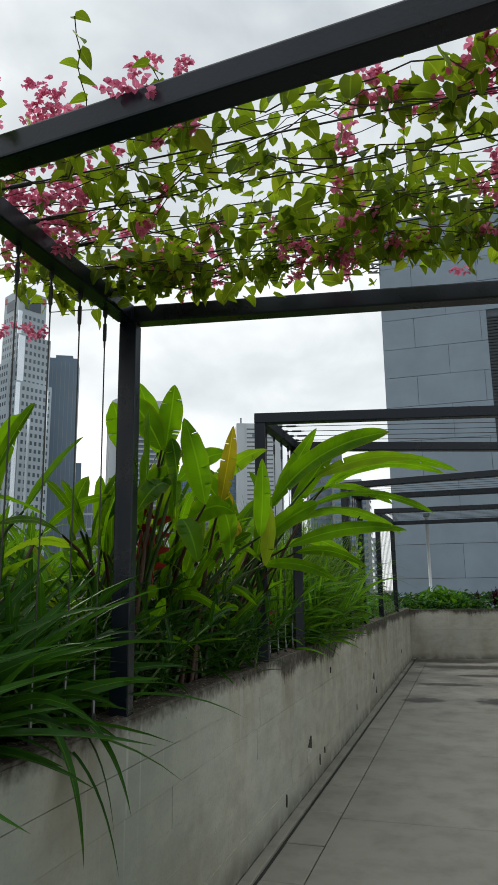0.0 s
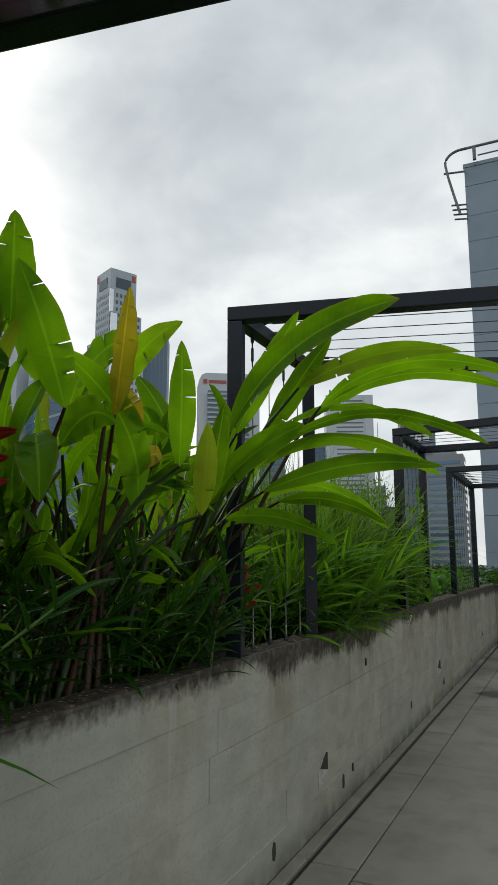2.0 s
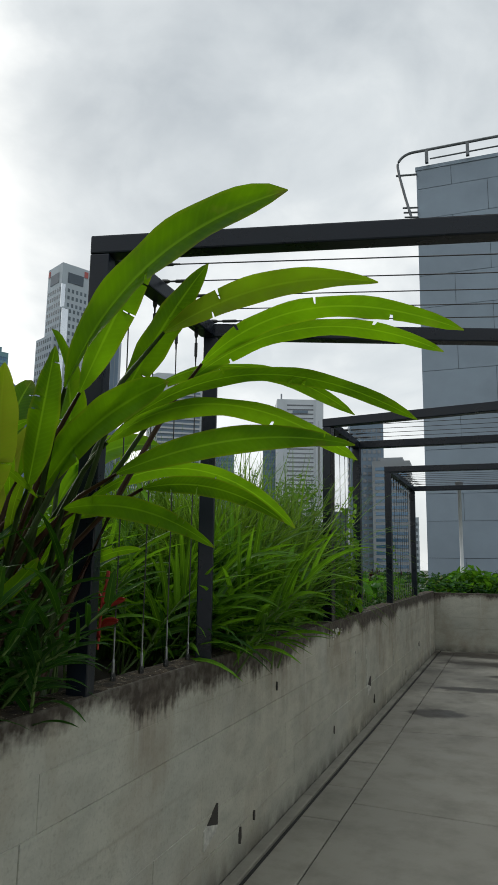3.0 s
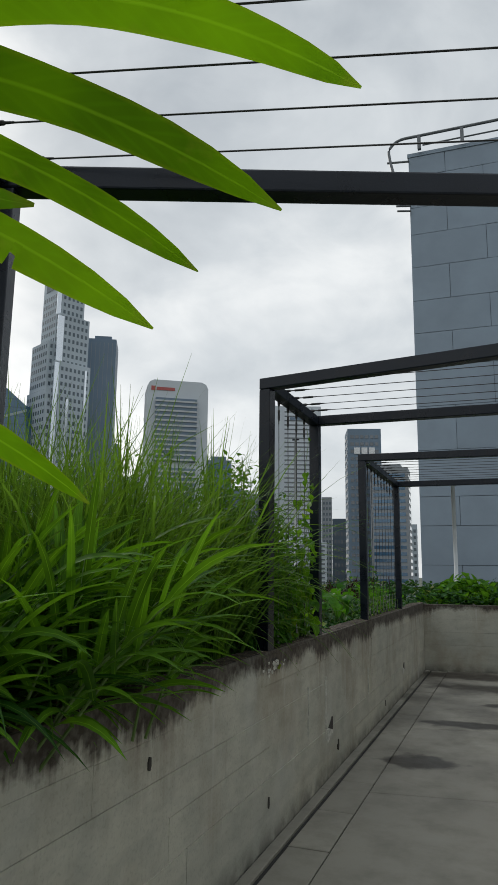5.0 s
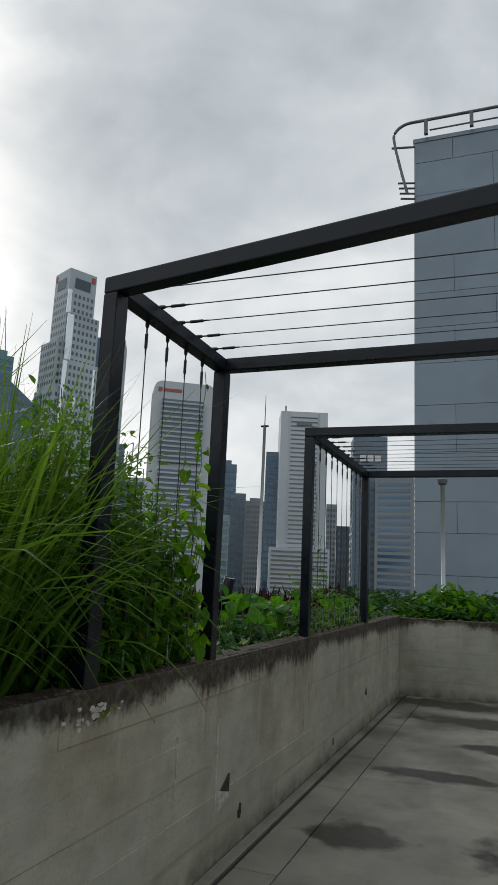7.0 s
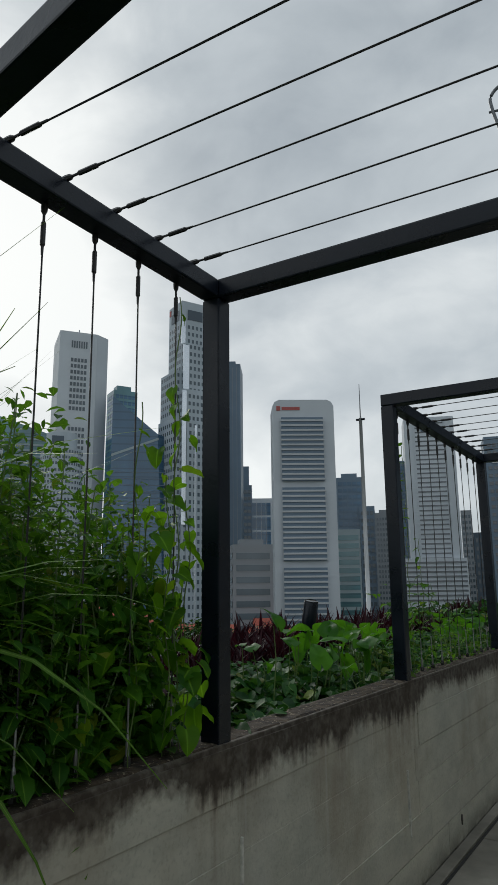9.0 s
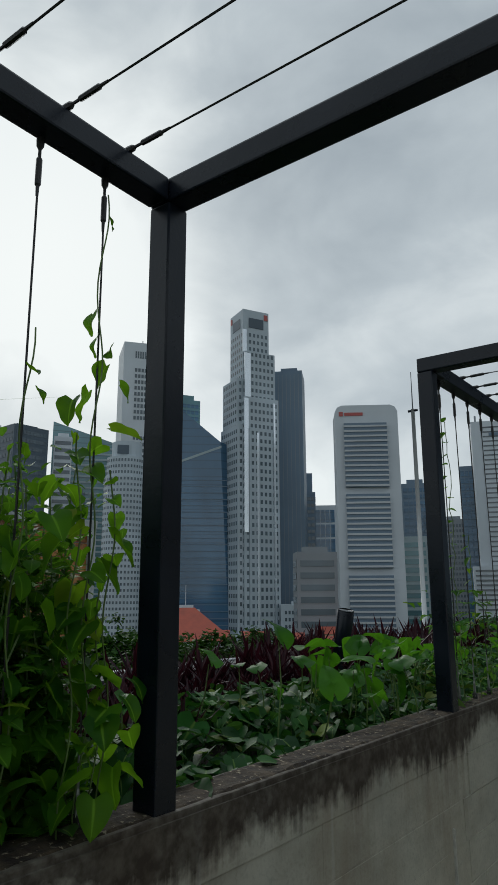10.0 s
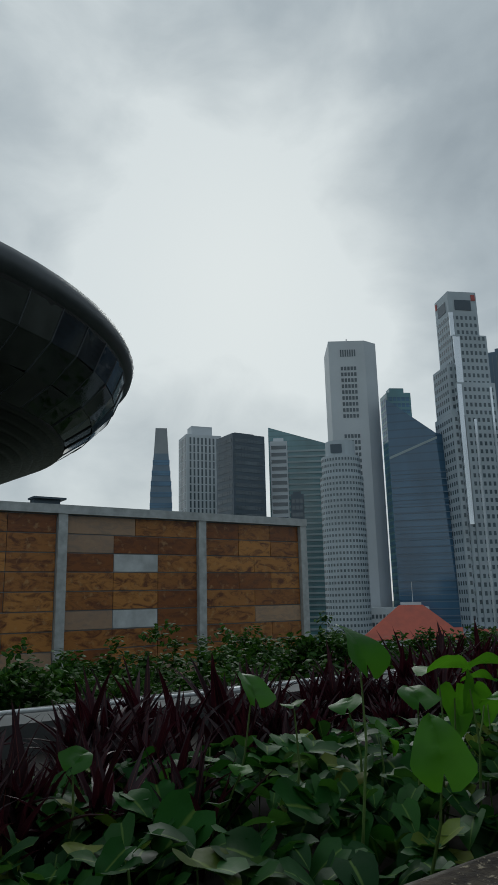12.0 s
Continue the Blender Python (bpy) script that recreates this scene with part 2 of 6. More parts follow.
def glass_material(name, tint, rough=0.12, bands=0.0):
    s = Shader(name)
    x, y, z = s.axes()
    k = s.noise(0.05, 3, 0.5, (1, 1, 0.4))
    col = s.mix(s.span(k, 0.35, 0.65), tuple(c * 0.6 for c in tint), tint)
    col = s.mix(s.math("MULTIPLY", s.random(True), 0.4), col, tuple(c * 0.45 for c in tint))
    if bands:
        line = s.span(s.math("FRACT", s.math("DIVIDE", z, bands)), 0.80, 0.86)
        col = s.mix(s.math("MULTIPLY", line, 0.5), col, tuple(c * 0.35 for c in tint))
    return s.set(col, rough, 0.0, 0.7)


STEEL = plain("charcoal_painted_steel", (0.0052, 0.0090, 0.0165), 0.30, 0.0, 0.3, 6.0, False, 0.36)
CABLE = plain("dark_steel_cable", (0.05, 0.05, 0.05), 0.4, 0.6)
ZINC = plain("galvanised_fitting", (0.30, 0.31, 0.31), 0.4, 0.7)
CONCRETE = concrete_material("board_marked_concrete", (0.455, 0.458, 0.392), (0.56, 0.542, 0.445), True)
CONCRETE_PLAIN = concrete_material("plain_concrete", (0.30, 0.30, 0.29), (0.38, 0.37, 0.35), False)


def crust_material():
    s = Shader("mossy_wall_top")
    a, b = s.noise(14, 5, 0.65), s.noise(55, 4, 0.6)
    col = s.mix(s.span(a, 0.4, 0.62), (0.014, 0.009, 0.006), (0.060, 0.042, 0.025))
    col = s.mix(s.span(b, 0.60, 0.66), col, (0.26, 0.215, 0.15))
    s.bump(b, 0.6, 0.01)
    return s.set(col, 0.95)


COPING = crust_material()
FLOOR = floor_material("floor_concrete", (0.235, 0.222, 0.185))
JOINT = plain("dark_joint", (0.03, 0.03, 0.028), 0.9)
SOIL = plain("dark_soil", (0.022, 0.016, 0.012), 0.95, 0, 0.5, 12)
STEM = plain("green_stem", (0.10, 0.17, 0.04), 0.5, 0, 0.35, 8, True)
WOODY = plain("brown_vine_stem", (0.06, 0.04, 0.025), 0.8, 0, 0.3, 10, True)
BARK = plain("bark", (0.09, 0.07, 0.05), 0.9, 0, 0.4, 6)
PADDLE = leaf_material("heliconia_leaf", (0.010, 0.056, 0.004), (0.085, 0.225, 0.008), (0.36, 0.76, 0.006), 0.48, 0.36, 190, False, (0.20, 0.17, 0.02), 0.35, 0.08)
PADDLE_OLD = leaf_material("yellowed_heliconia_leaf", (0.30, 0.26, 0.012), (0.42, 0.33, 0.018), (0.75, 0.62, 0.02), 0.46, 0.4, 260, False, (0.30, 0.14, 0.02), 0.25)
BEAN = leaf_material("bean_leaf", (0.014, 0.078, 0.007), (0.085, 0.245, 0.014), (0.36, 0.74, 0.02), 0.46, 0.45, 0, False, None, 0.12, 0.1)
STRAP = leaf_material("strap_leaf", (0.007, 0.040, 0.006), (0.038, 0.135, 0.013), (0.12, 0.34, 0.012), 0.28, 0.36, 0, False, None, 0.0, 0.12)
GINGER = leaf_material("narrow_leaf", (0.014, 0.064, 0.006), (0.115, 0.285, 0.018), (0.32, 0.68, 0.016), 0.38, 0.4, 0, True, None, 0.0, 0.12)
GRASS = leaf_material("grass_blade", (0.012, 0.052, 0.006), (0.125, 0.27, 0.034), (0.34, 0.60, 0.04), 0.42, 0.45, 0, True, None, 0.0, 0.12)
VINE_LEAF = leaf_material("coral_vine_leaf", (0.030, 0.055, 0.007), (0.140, 0.240, 0.016), (0.62, 0.86, 0.03), 0.46, 0.5, 0, True, None, 0.3, 0.1)
VINE_LEAF_ONE = leaf_material("coral_vine_leaf_single", (0.030, 0.055, 0.007), (0.140, 0.240, 0.016), (0.62, 0.86, 0.03), 0.46, 0.5, 0, False, None, 0.3, 0.1)
CLIMBER = leaf_material("climber_leaf", (0.012, 0.066, 0.009), (0.075, 0.225, 0.020), (0.26, 0.56, 0.03), 0.42, 0.45, 0, True, None, 0.15, 0.1)
POTATO = leaf_material("sweet_potato_leaf", (0.006, 0.034, 0.007), (0.020, 0.088, 0.015), (0.06, 0.22, 0.02), 0.22, 0.5, 0, False, None, 0.06, 0.05)
TARO = leaf_material("bright_heart_leaf", (0.020, 0.11, 0.008), (0.055, 0.19, 0.012), (0.20, 0.55, 0.02), 0.42, 0.42, 0, False)
CORDY = leaf_material("purple_cordyline_leaf", (0.008, 0.004, 0.006), (0.034, 0.008, 0.014), (0.11, 0.018, 0.034), 0.18, 0.36, 0, True)
TREE_LEAF = leaf_material("tree_leaf", (0.010, 0.040, 0.008), (0.038, 0.105, 0.014), (0.08, 0.20, 0.015), 0.25, 0.55, 0, True, None, 0.0, 0.06)
PINK = leaf_material("pink_flower", (0.62, 0.07, 0.18), (0.90, 0.20, 0.36), (1.0, 0.42, 0.58), 0.5, 0.6, 0, True)
RED = plain("red_bract", (0.34, 0.025, 0.015), 0.4, 0, 0.3, 20, True)


# ---- geometry helpers ----
Z = Vector((0, 0, 1))
rng = random.Random(7)


class Geo:
    """Vertices, faces and uvs gathered for one mesh."""

    def __init__(self):
        self.v, self.f, self.uv = [], [], []

    def quad(self, a, b, c, d, uvs=((0, 0), (1, 0), (1, 1), (0, 1))):
        k = len(self.v)
        self.v += [a, b, c, d]
        self.f.append((k, k + 1, k + 2, k + 3))
        self.uv += list(uvs)

    def mesh(self, name, mat, smooth=True):
        me = bpy.data.meshes.new(name)
        me.from_pydata([tuple(p) for p in self.v], [], self.f)
        if len(self.uv) == len(me.loops) and self.uv:
            lay = me.uv_layers.new(name="UVMap")
            lay.data.foreach_set("uv", [c for p in self.uv for c in p])
        if smooth:
            me.polygons.foreach_set("use_smooth", [True] * len(me.polygons))
        me.materials.append(mat)
        me.update()
        return me

    def box(self, lo, hi, m=None):
        x0, y0, z0 = lo
        x1, y1, z1 = hi
        p = [Vector(c) for c in ((x0, y0, z0), (x1, y0, z0), (x1, y1, z0), (x0, y1, z0), (x0, y0, z1), (x1, y0, z1), (x1, y1, z1), (x0, y1, z1))]
        if m is not None:
            p = [m @ c for c in p]
        k = len(self.v)
        self.v += p
        for q in ((0, 3, 2, 1), (4, 5, 6, 7), (0, 1, 5, 4), (1, 2, 6, 5), (2, 3, 7, 6), (3, 0, 4, 7)):
            self.f.append(tuple(k + i for i in q))
            self.uv += [(0, 0), (1, 0), (1, 1), (0, 1)]

    def tube(self, pts, radii, sides=6):
        pts = [Vector(p) for p in pts]
        k = len(self.v)
        for i, p in enumerate(pts):
            d = (pts[min(i + 1, len(pts) - 1)] - pts[max(i - 1, 0)]).normalized()
            a = d.cross(Z if abs(d.z) < 0.9 else Vector((1, 0, 0))).normalized()
            b = d.cross(a)
            r = radii[i] if isinstance(radii, (list, tuple)) else radii
            for j in range(sides):
                t = 2 * math.pi * j / sides
                self.v.append(p + a * (r * math.cos(t)) + b * (r * math.sin(t)))
        for i in range(len(pts) - 1):
            for j in range(sides):
                j2 = (j + 1) % sides
                self.f.append((k + i * sides + j, k + i * sides + j2, k + (i + 1) * sides + j2, k + (i + 1) * sides + j))
                self.uv += [(0, 0), (1, 0), (1, 1), (0, 1)]
        for i, order in ((0, range(sides)), (len(pts) - 1, reversed(range(sides)))):
            self.f.append(tuple(k + i * sides + j for j in order))
            self.uv += [(0, 0)] * sides

    def strip(self, rows):
        """Rows of points with (u, v): neighbouring rows joined by quads."""
        k, w = len(self.v), len(rows[0][0])
        for pts, _ in rows:
            self.v += pts
        for i in range(len(rows) - 1):
            for j in range(w - 1):
                self.f.append((k + i * w + j, k + i * w + j + 1, k + (i + 1) * w + j + 1, k + (i + 1) * w + j))
                a, b = rows[i][1], rows[i + 1][1]
                u0, u1 = j / (w - 1), (j + 1) / (w - 1)
                self.uv += [(u0, a), (u1, a), (u1, b), (u0, b)]

    def blade(self, base, d, length, width, droop=0.6, fold=0.3, prof=None, seg=6, roll=0.0, across=3, back=0.0):
        d, p = Vector(d).normalized(), Vector(base)
        rows = []
        for i in range(seg + 1):
            t = i / seg
            side = d.cross(Z)
            side = side.normalized() if side.length > 1e-3 else Vector((1, 0, 0))
            if roll:
                side = Matrix.Rotation(roll, 3, d) @ side
            nrm = side.cross(d)
            w = width * prof(t) / 2
            b = d * (-back * length * max(0.0, 1 - t * 4))
            if across == 2:
                rows.append(([p - side * w, p + side * w], t))
            else:
                rows.append(([p - side * w + nrm * (w * fold) + b, p.copy(), p + side * w + nrm * (w * fold) + b], t))
            p = p + d * (length / seg)
            d = (d + Vector((0, 0, -droop / seg))).normalized()
        self.strip(rows)


def strap_shape(t):
    return min(1.0, 0.45 + 4 * t) * max(0.0, 1 - t ** 2.6) + 0.01


def grass_shape(t):
    return max(0.05, 1 - t ** 1.5)


def oval_shape(t):
    return math.sin(math.pi * min(1, max(0, t)) ** 0.85) ** 0.8 + 0.02


def heart_shape(t):
    return (0.55 + 3.2 * t if t < 0.14 else max(0.0, 1 - ((t - 0.14) / 0.86) ** 1.7)) + 0.01


def part(name, geo, mat, parent=None, label="", smooth=False, kind=""):
    me = geo if isinstance(geo, bpy.types.Mesh) else geo.mesh(name, mat, smooth)
    ob = new(name, me)
    if parent:
        ob.parent = parent
    if label or kind:
        tagged(ob, label, "", "", kind)
    return ob


def thing(name, label, category, at=(0, 0, 0), yaw=0.0, group="", kind=""):
    ob = new(name)
    ob.empty_display_size = 0.1
    ob.matrix_basis = pose(*at, 0, 0, yaw)
    return tagged(ob, label, category, group, kind)


def bevelled(name, lo, hi, mat, r=0.004, m=None):
    """A box with rounded edges as a mesh."""
    bm = bmesh.new()
    bmesh.ops.create_cube(bm, size=1)
    for v in bm.verts:
        v.co = Vector([lo[i] + (v.co[i] + 0.5) * (hi[i] - lo[i]) for i in range(3)])
    bmesh.ops.bevel(bm, geom=bm.edges, offset=r, segments=2, profile=0.6, affect="EDGES")
    if m is not None:
        bmesh.ops.transform(bm, matrix=m, verts=bm.verts)
    me = bpy.data.meshes.new(name)
    bm.to_mesh(me)
    bm.free()
    me.materials.append(mat)
    return me


def structure(name, me, label="", category=""):
    return tagged(new(name, me), label, category, "", "structure")


# ---- floor, walls ----
LEDGE = plain("weathered_ledge_concrete", (0.10, 0.105, 0.105), 0.85, 0, 0.35, 2.5)
WALL_X = -1.60          # face of the planter wall
TOP = 1.0               # its height
END_Y = 15.70


def build_shell():
    g = Geo()
    g.box((-4.45, -5.0, -28.0), (2.0, 21.0, -0.06))
    structure("building_base", g.mesh("building_base", CONCRETE_PLAIN, False), "concrete body of the building under the roof garden", "building")
    g = Geo()
    g.box((WALL_X - 0.02, -4.0, -0.06), (1.7, END_Y + 0.5, -0.012))
    structure("floor", g.mesh("floor", JOINT, False), "concrete walkway floor with dark open joints", "floor")
    g = Geo()
    g.box((-4.0, -4.0, 0.2), (WALL_X - 0.13, 21.0, 0.86))
    g.box((WALL_X - 0.13, END_Y + 0.6, 0.2), (2.0, 21.0, 0.84))
    structure("ground", g.mesh("soil", SOIL, False), "dark planting soil behind the concrete planter wall", "soil")
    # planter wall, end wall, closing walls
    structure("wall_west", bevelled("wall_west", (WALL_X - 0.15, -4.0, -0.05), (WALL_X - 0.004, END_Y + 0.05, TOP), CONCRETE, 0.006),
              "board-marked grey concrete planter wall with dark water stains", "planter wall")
    m = Matrix.Translation((WALL_X - 0.1, END_Y, 0)) @ pose(0, 0, 0, 0, 0, 6.0)
    structure("wall_north", bevelled("wall_north", (0, 0.004, -0.05), (4.2, 0.15, 0.975), CONCRETE, 0.006, m),
              "board-marked grey concrete wall closing the walkway", "planter wall")
    structure("wall_east", bevelled("wall_east", (1.6, -4.0, -0.05), (1.75, END_Y + 0.4, TOP), CONCRETE, 0.006), "plain grey concrete parapet wall", "parapet")
    # added out of view: blocks eastern sky light to darken planter wall and floor
    structure("wall_east_upper", bevelled("wall_east_upper", (1.78, 7.4, -0.05), (1.98, END_Y + 0.5, 3.4), CONCRETE_PLAIN, 0.006), "unseen plain concrete wall added to shade the walkway", "wall")
    structure("wall_south", bevelled("wall_south", (WALL_X - 0.1, -4.15, -0.05), (1.7, -4.0, TOP), CONCRETE, 0.006), "plain grey concrete parapet wall", "parapet")
    g = Geo()
    rows, y = [], -3.9
    while y < END_Y + 0.04:          # crumbling, mossy crust on the wall's top
        row = []
        for k in range(8):
            f = k / 7
            h = 0.006 * noise.noise(Vector((f * 3, y * 14, 0))) + 0.008 * max(0, noise.noise(Vector((f * 6, y * 5, 4)))) + 0.003
            x = WALL_X - 0.149 + 0.147 * f + (0.006 * noise.noise(Vector((0, y * 11, 2))) - 0.006 if k == 7 else 0)
            row.append(Vector((x, y, TOP + (h if 0 < k < 7 else -0.004))))
        rows.append((row, y))
        y += 0.035
    g.strip(rows)
    part("crust", g, COPING, bpy.data.objects["wall_west"], "brown mossy crust on the wall top", kind="stuff")
    # outer ledge behind the planting
    g = Geo()
    g.box((-4.02, -4.0, 0.2), (-3.86, 21.0, 0.985))
    g.box((-4.45, -4.0, 0.2), (-4.0, 21.0, 0.965))
    structure("ledge", g.mesh("ledge", LEDGE, False), "grey concrete outer parapet ledge behind the planting", "ledge")


build_shell()


def board_marks():
    """The prints of the shuttering boards: shallow courses of uneven length on the two visible walls."""
    r = random.Random(11)
    wall = bpy.data.objects["wall_west"]
    cache = {}

    def piece(length, h, t):
        key = (round(length, 1), round(h, 3), t)
        if key not in cache:
            g = Geo()
            b = 0.0008
            L = key[0] - 0.002
            lo, hi = [(0, 0), (L, 0), (L, h), (0, h)], [(b, b), (L - b, b), (L - b, h - b), (b, h - b)]
            g.v = [Vector((0, p[0], p[1])) for p in lo] + [Vector((t, p[0], p[1])) for p in hi]
            g.f = [(4, 5, 6, 7)] + [(i, (i + 1) % 4, 4 + (i + 1) % 4, 4 + i) for i in range(4)]
            g.uv = [(0, 0)] * 20
            cache[key] = g.mesh("board_mark", CONCRETE, False)
        return cache[key]

    h = 0.163
    for k in range(6):
        y = -1.0 - r.uniform(0, 0.8)
        while y < END_Y - 0.5:
            L = min(r.choice((1.2, 1.8, 2.4, 3.0)), max(0.3, END_Y - y))
            ob = part("board_mark", piece(L, h - r.choice((0.001, 0.002, 0.006)), r.choice((0.0008, 0.003, 0.0055))), CONCRETE, wall)
            ob.matrix_basis = Matrix.Translation((WALL_X - 0.004, y, 0.012 + k * h))
            y += round(L, 1)
    end = bpy.data.objects["wall_north"]
    m0 = Matrix.Translation((WALL_X - 0.1, END_Y, 0)) @ pose(0, 0, 0, 0, 0, 6.0)
    for k in range(5):
        x = 0.1
        while x < 3.4:
            L = r.choice((0.9, 1.2, 1.8))
            ob = part("board_mark", piece(L, h + 0.02, r.choice((0.0008, 0.0018, 0.0032))), CONCRETE, end)
            ob.matrix_basis = m0 @ Matrix.Translation((x, 0.004, 0.012 + k * 0.187)) @ pose(0, 0, 0, 0, 0, -90)
            x += L
    # knocked-out tie holes and chips as flat plates: shadow painted dark, lit broken face painted pale
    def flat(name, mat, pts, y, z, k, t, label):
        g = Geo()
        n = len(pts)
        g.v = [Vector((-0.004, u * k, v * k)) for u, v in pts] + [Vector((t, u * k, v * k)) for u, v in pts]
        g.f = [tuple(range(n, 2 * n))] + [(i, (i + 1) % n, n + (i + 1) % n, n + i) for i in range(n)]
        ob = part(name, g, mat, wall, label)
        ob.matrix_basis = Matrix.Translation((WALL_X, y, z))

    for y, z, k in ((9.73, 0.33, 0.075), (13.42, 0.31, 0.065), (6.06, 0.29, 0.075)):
        flat("broken_face", BROKEN, [(-1.0, -0.05), (-1.0, -1.1), (0.85, -0.5), (0.95, -0.25), (-0.5, 0.12)], y, z, k, 0.006, "pale broken concrete face, painted as lit")
        flat("chip", SHADE_AND_SCAR, [(-0.5, 0.12), (0.95, -0.25), (0.95, 0.95)], y, z, k, 0.0065, "flat dark wedge painted as the shadow in a chip")
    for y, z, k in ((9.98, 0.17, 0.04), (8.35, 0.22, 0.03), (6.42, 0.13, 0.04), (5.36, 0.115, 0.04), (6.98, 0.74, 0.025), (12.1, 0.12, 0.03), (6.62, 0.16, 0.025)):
        flat("chip", SHADE_AND_SCAR, [(-0.35, -0.8), (0.1, -1.0), (0.4, -0.3), (0.3, 0.9), (-0.1, 1.0), (-0.4, 0.3)], y, z, k, 0.0065, "flat dark patch painted as the shade in a tie hole")
    for y, z, L in ((9.15, 0.74, 0.0), (11.2, 0.62, 0.0), (9.62, 0.62, 0.30)):          # rusty and limy runs below the joints
        flat("lime_run", BROKEN, [(-0.5, 0.0), (0.5, 0.0), (0.35, 22.0 + L * 30), (-0.3, 22.0 + L * 30)], y, z - 0.35, 0.014, 0.006, "pale lime run down the wall")


BROKEN = plain("fresh_broken_concrete", (0.55, 0.545, 0.49), 0.9, 0, 0.35, 30)


def broken_corner():
    """Where the coping has crumbled by a post: pale flakes over a dark scar."""
    r = random.Random(15)
    wall = bpy.data.objects["wall_west"]

    def flake(name, mat, y, z, ry, rz, t, label):
        k = 9
        g = Geo()
        ring = [(math.cos(2 * math.pi * i / k) * ry * r.uniform(0.55, 1.1), math.sin(2 * math.pi * i / k) * rz * r.uniform(0.55, 1.1)) for i in range(k)]
        g.v = [Vector((-0.004, *p)) for p in ring] + [Vector((t, p[0] * 0.85, p[1] * 0.85)) for p in ring]
        g.f = [(i, (i + 1) % k, k + (i + 1) % k, k + i) for i in range(k)] + [tuple(range(k, 2 * k))]
        ob = part(name, g, mat, wall, label)
        ob.matrix_basis = Matrix.Translation((WALL_X, y, z))

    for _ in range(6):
        flake("scar", SHADE_AND_SCAR, r.gauss(8.45, 0.08), 0.955 - abs(r.gauss(0, 0.02)), r.uniform(0.015, 0.04), r.uniform(0.008, 0.02), 0.002, "dark scar where the wall edge crumbled")
    for _ in range(26):
        y = r.gauss(8.45, 0.11)
        flake("flake", BROKEN, y, min(0.975, 0.945 - abs(r.gauss(0, 0.035))), r.uniform(0.008, 0.028), r.uniform(0.005, 0.013), r.uniform(0.003, 0.006), "pale flake of broken concrete")


# painted shade inside holes and chips; also the dark scars of the crumbled edge
SHADE_AND_SCAR = plain("hole_shade_and_scar", (0.05, 0.045, 0.04), 0.95)


def paving():
    """Edge strip of small slabs by the wall, then large floor slabs with uneven joints."""
    r = random.Random(5)
    fl = bpy.data.objects["floor"]

    def slab(lo, hi, top, name, skew=0.0, skew2=None):
        g = Geo()
        b = 0.006
        x0, y0, x1, y1 = lo[0], lo[1], hi[0], hi[1]
        s2 = skew if skew2 is None else skew2
        low = [(x0, y0), (x1, y0 + skew), (x1, y1 + s2), (x0, y1)]
        up = [(x0 + b, y0 + b), (x1 - b, y0 + b + skew), (x1 - b, y1 - b + s2), (x0 + b, y1 - b)]
        g.v = [Vector((*p, -0.02)) for p in low] + [Vector((*p, top - 0.004)) for p in low] + [Vector((*p, top)) for p in up]
        g.f = [(8, 9, 10, 11)] + [(4 + i, 4 + (i + 1) % 4, 8 + (i + 1) % 4, 8 + i) for i in range(4)] + [(i, (i + 1) % 4, 4 + (i + 1) % 4, 4 + i) for i in range(4)]
        g.uv = [(0, 0)] * 36
        part(name, g, FLOOR, fl)

    y = -3.9
    while y < END_Y - 0.1:          # edge slabs
        L = r.choice((0.55, 0.62, 0.95, 0.66))
        slab((-1.508, y + 0.003), (-1.284, min(y + L, END_Y) - 0.005), r.uniform(-0.003, 0.001), "edge_slab")
        y += L
    y = -3.9
    while y < END_Y:                # narrow mortar fillet against the wall
        slab((-1.6, y), (-1.532, y + 1.9), 0.006, "mortar_fillet")
        y += 1.905
    joints = [-4.0, -2.4, -0.5, 1.5, 3.5, 5.5, 7.5, 9.5, 11.6, 13.7, 15.9]
    run = [0, 0, 0, 0, 0, 0, -0.10, 0.20, 0.26, 0.26, 0.2]          # how far each joint strays over 1.45 m
    for i in range(len(joints) - 1):
        a, b = joints[i] + 0.005, joints[i + 1] - 0.005
        slab((-1.277, a), (0.15, b), 0.0, "floor_slab", run[i], run[i + 1])
        slab((0.158, a + run[i]), (1.6, b + run[i + 1]), -0.001, "floor_slab")


# ---- pergola frames ----
LEFT, SEC, HI = -1.649, 0.072, 0.070
RIGHT = 1.665


def beam(name, a, b, z0, h, w, parent):
    """A rolled hollow section from a to b in plan."""
    a, b = Vector((*a, 0)), Vector((*b, 0))
    d = b - a
    m = Matrix.Translation((a.x, a.y, z0)) @ Matrix.Rotation(math.atan2(d.y, d.x), 4, "Z")
    return part(name, bevelled(name, (0, -w / 2, 0), (d.length, w / 2, h), STEEL, 0.006, m), STEEL, parent)


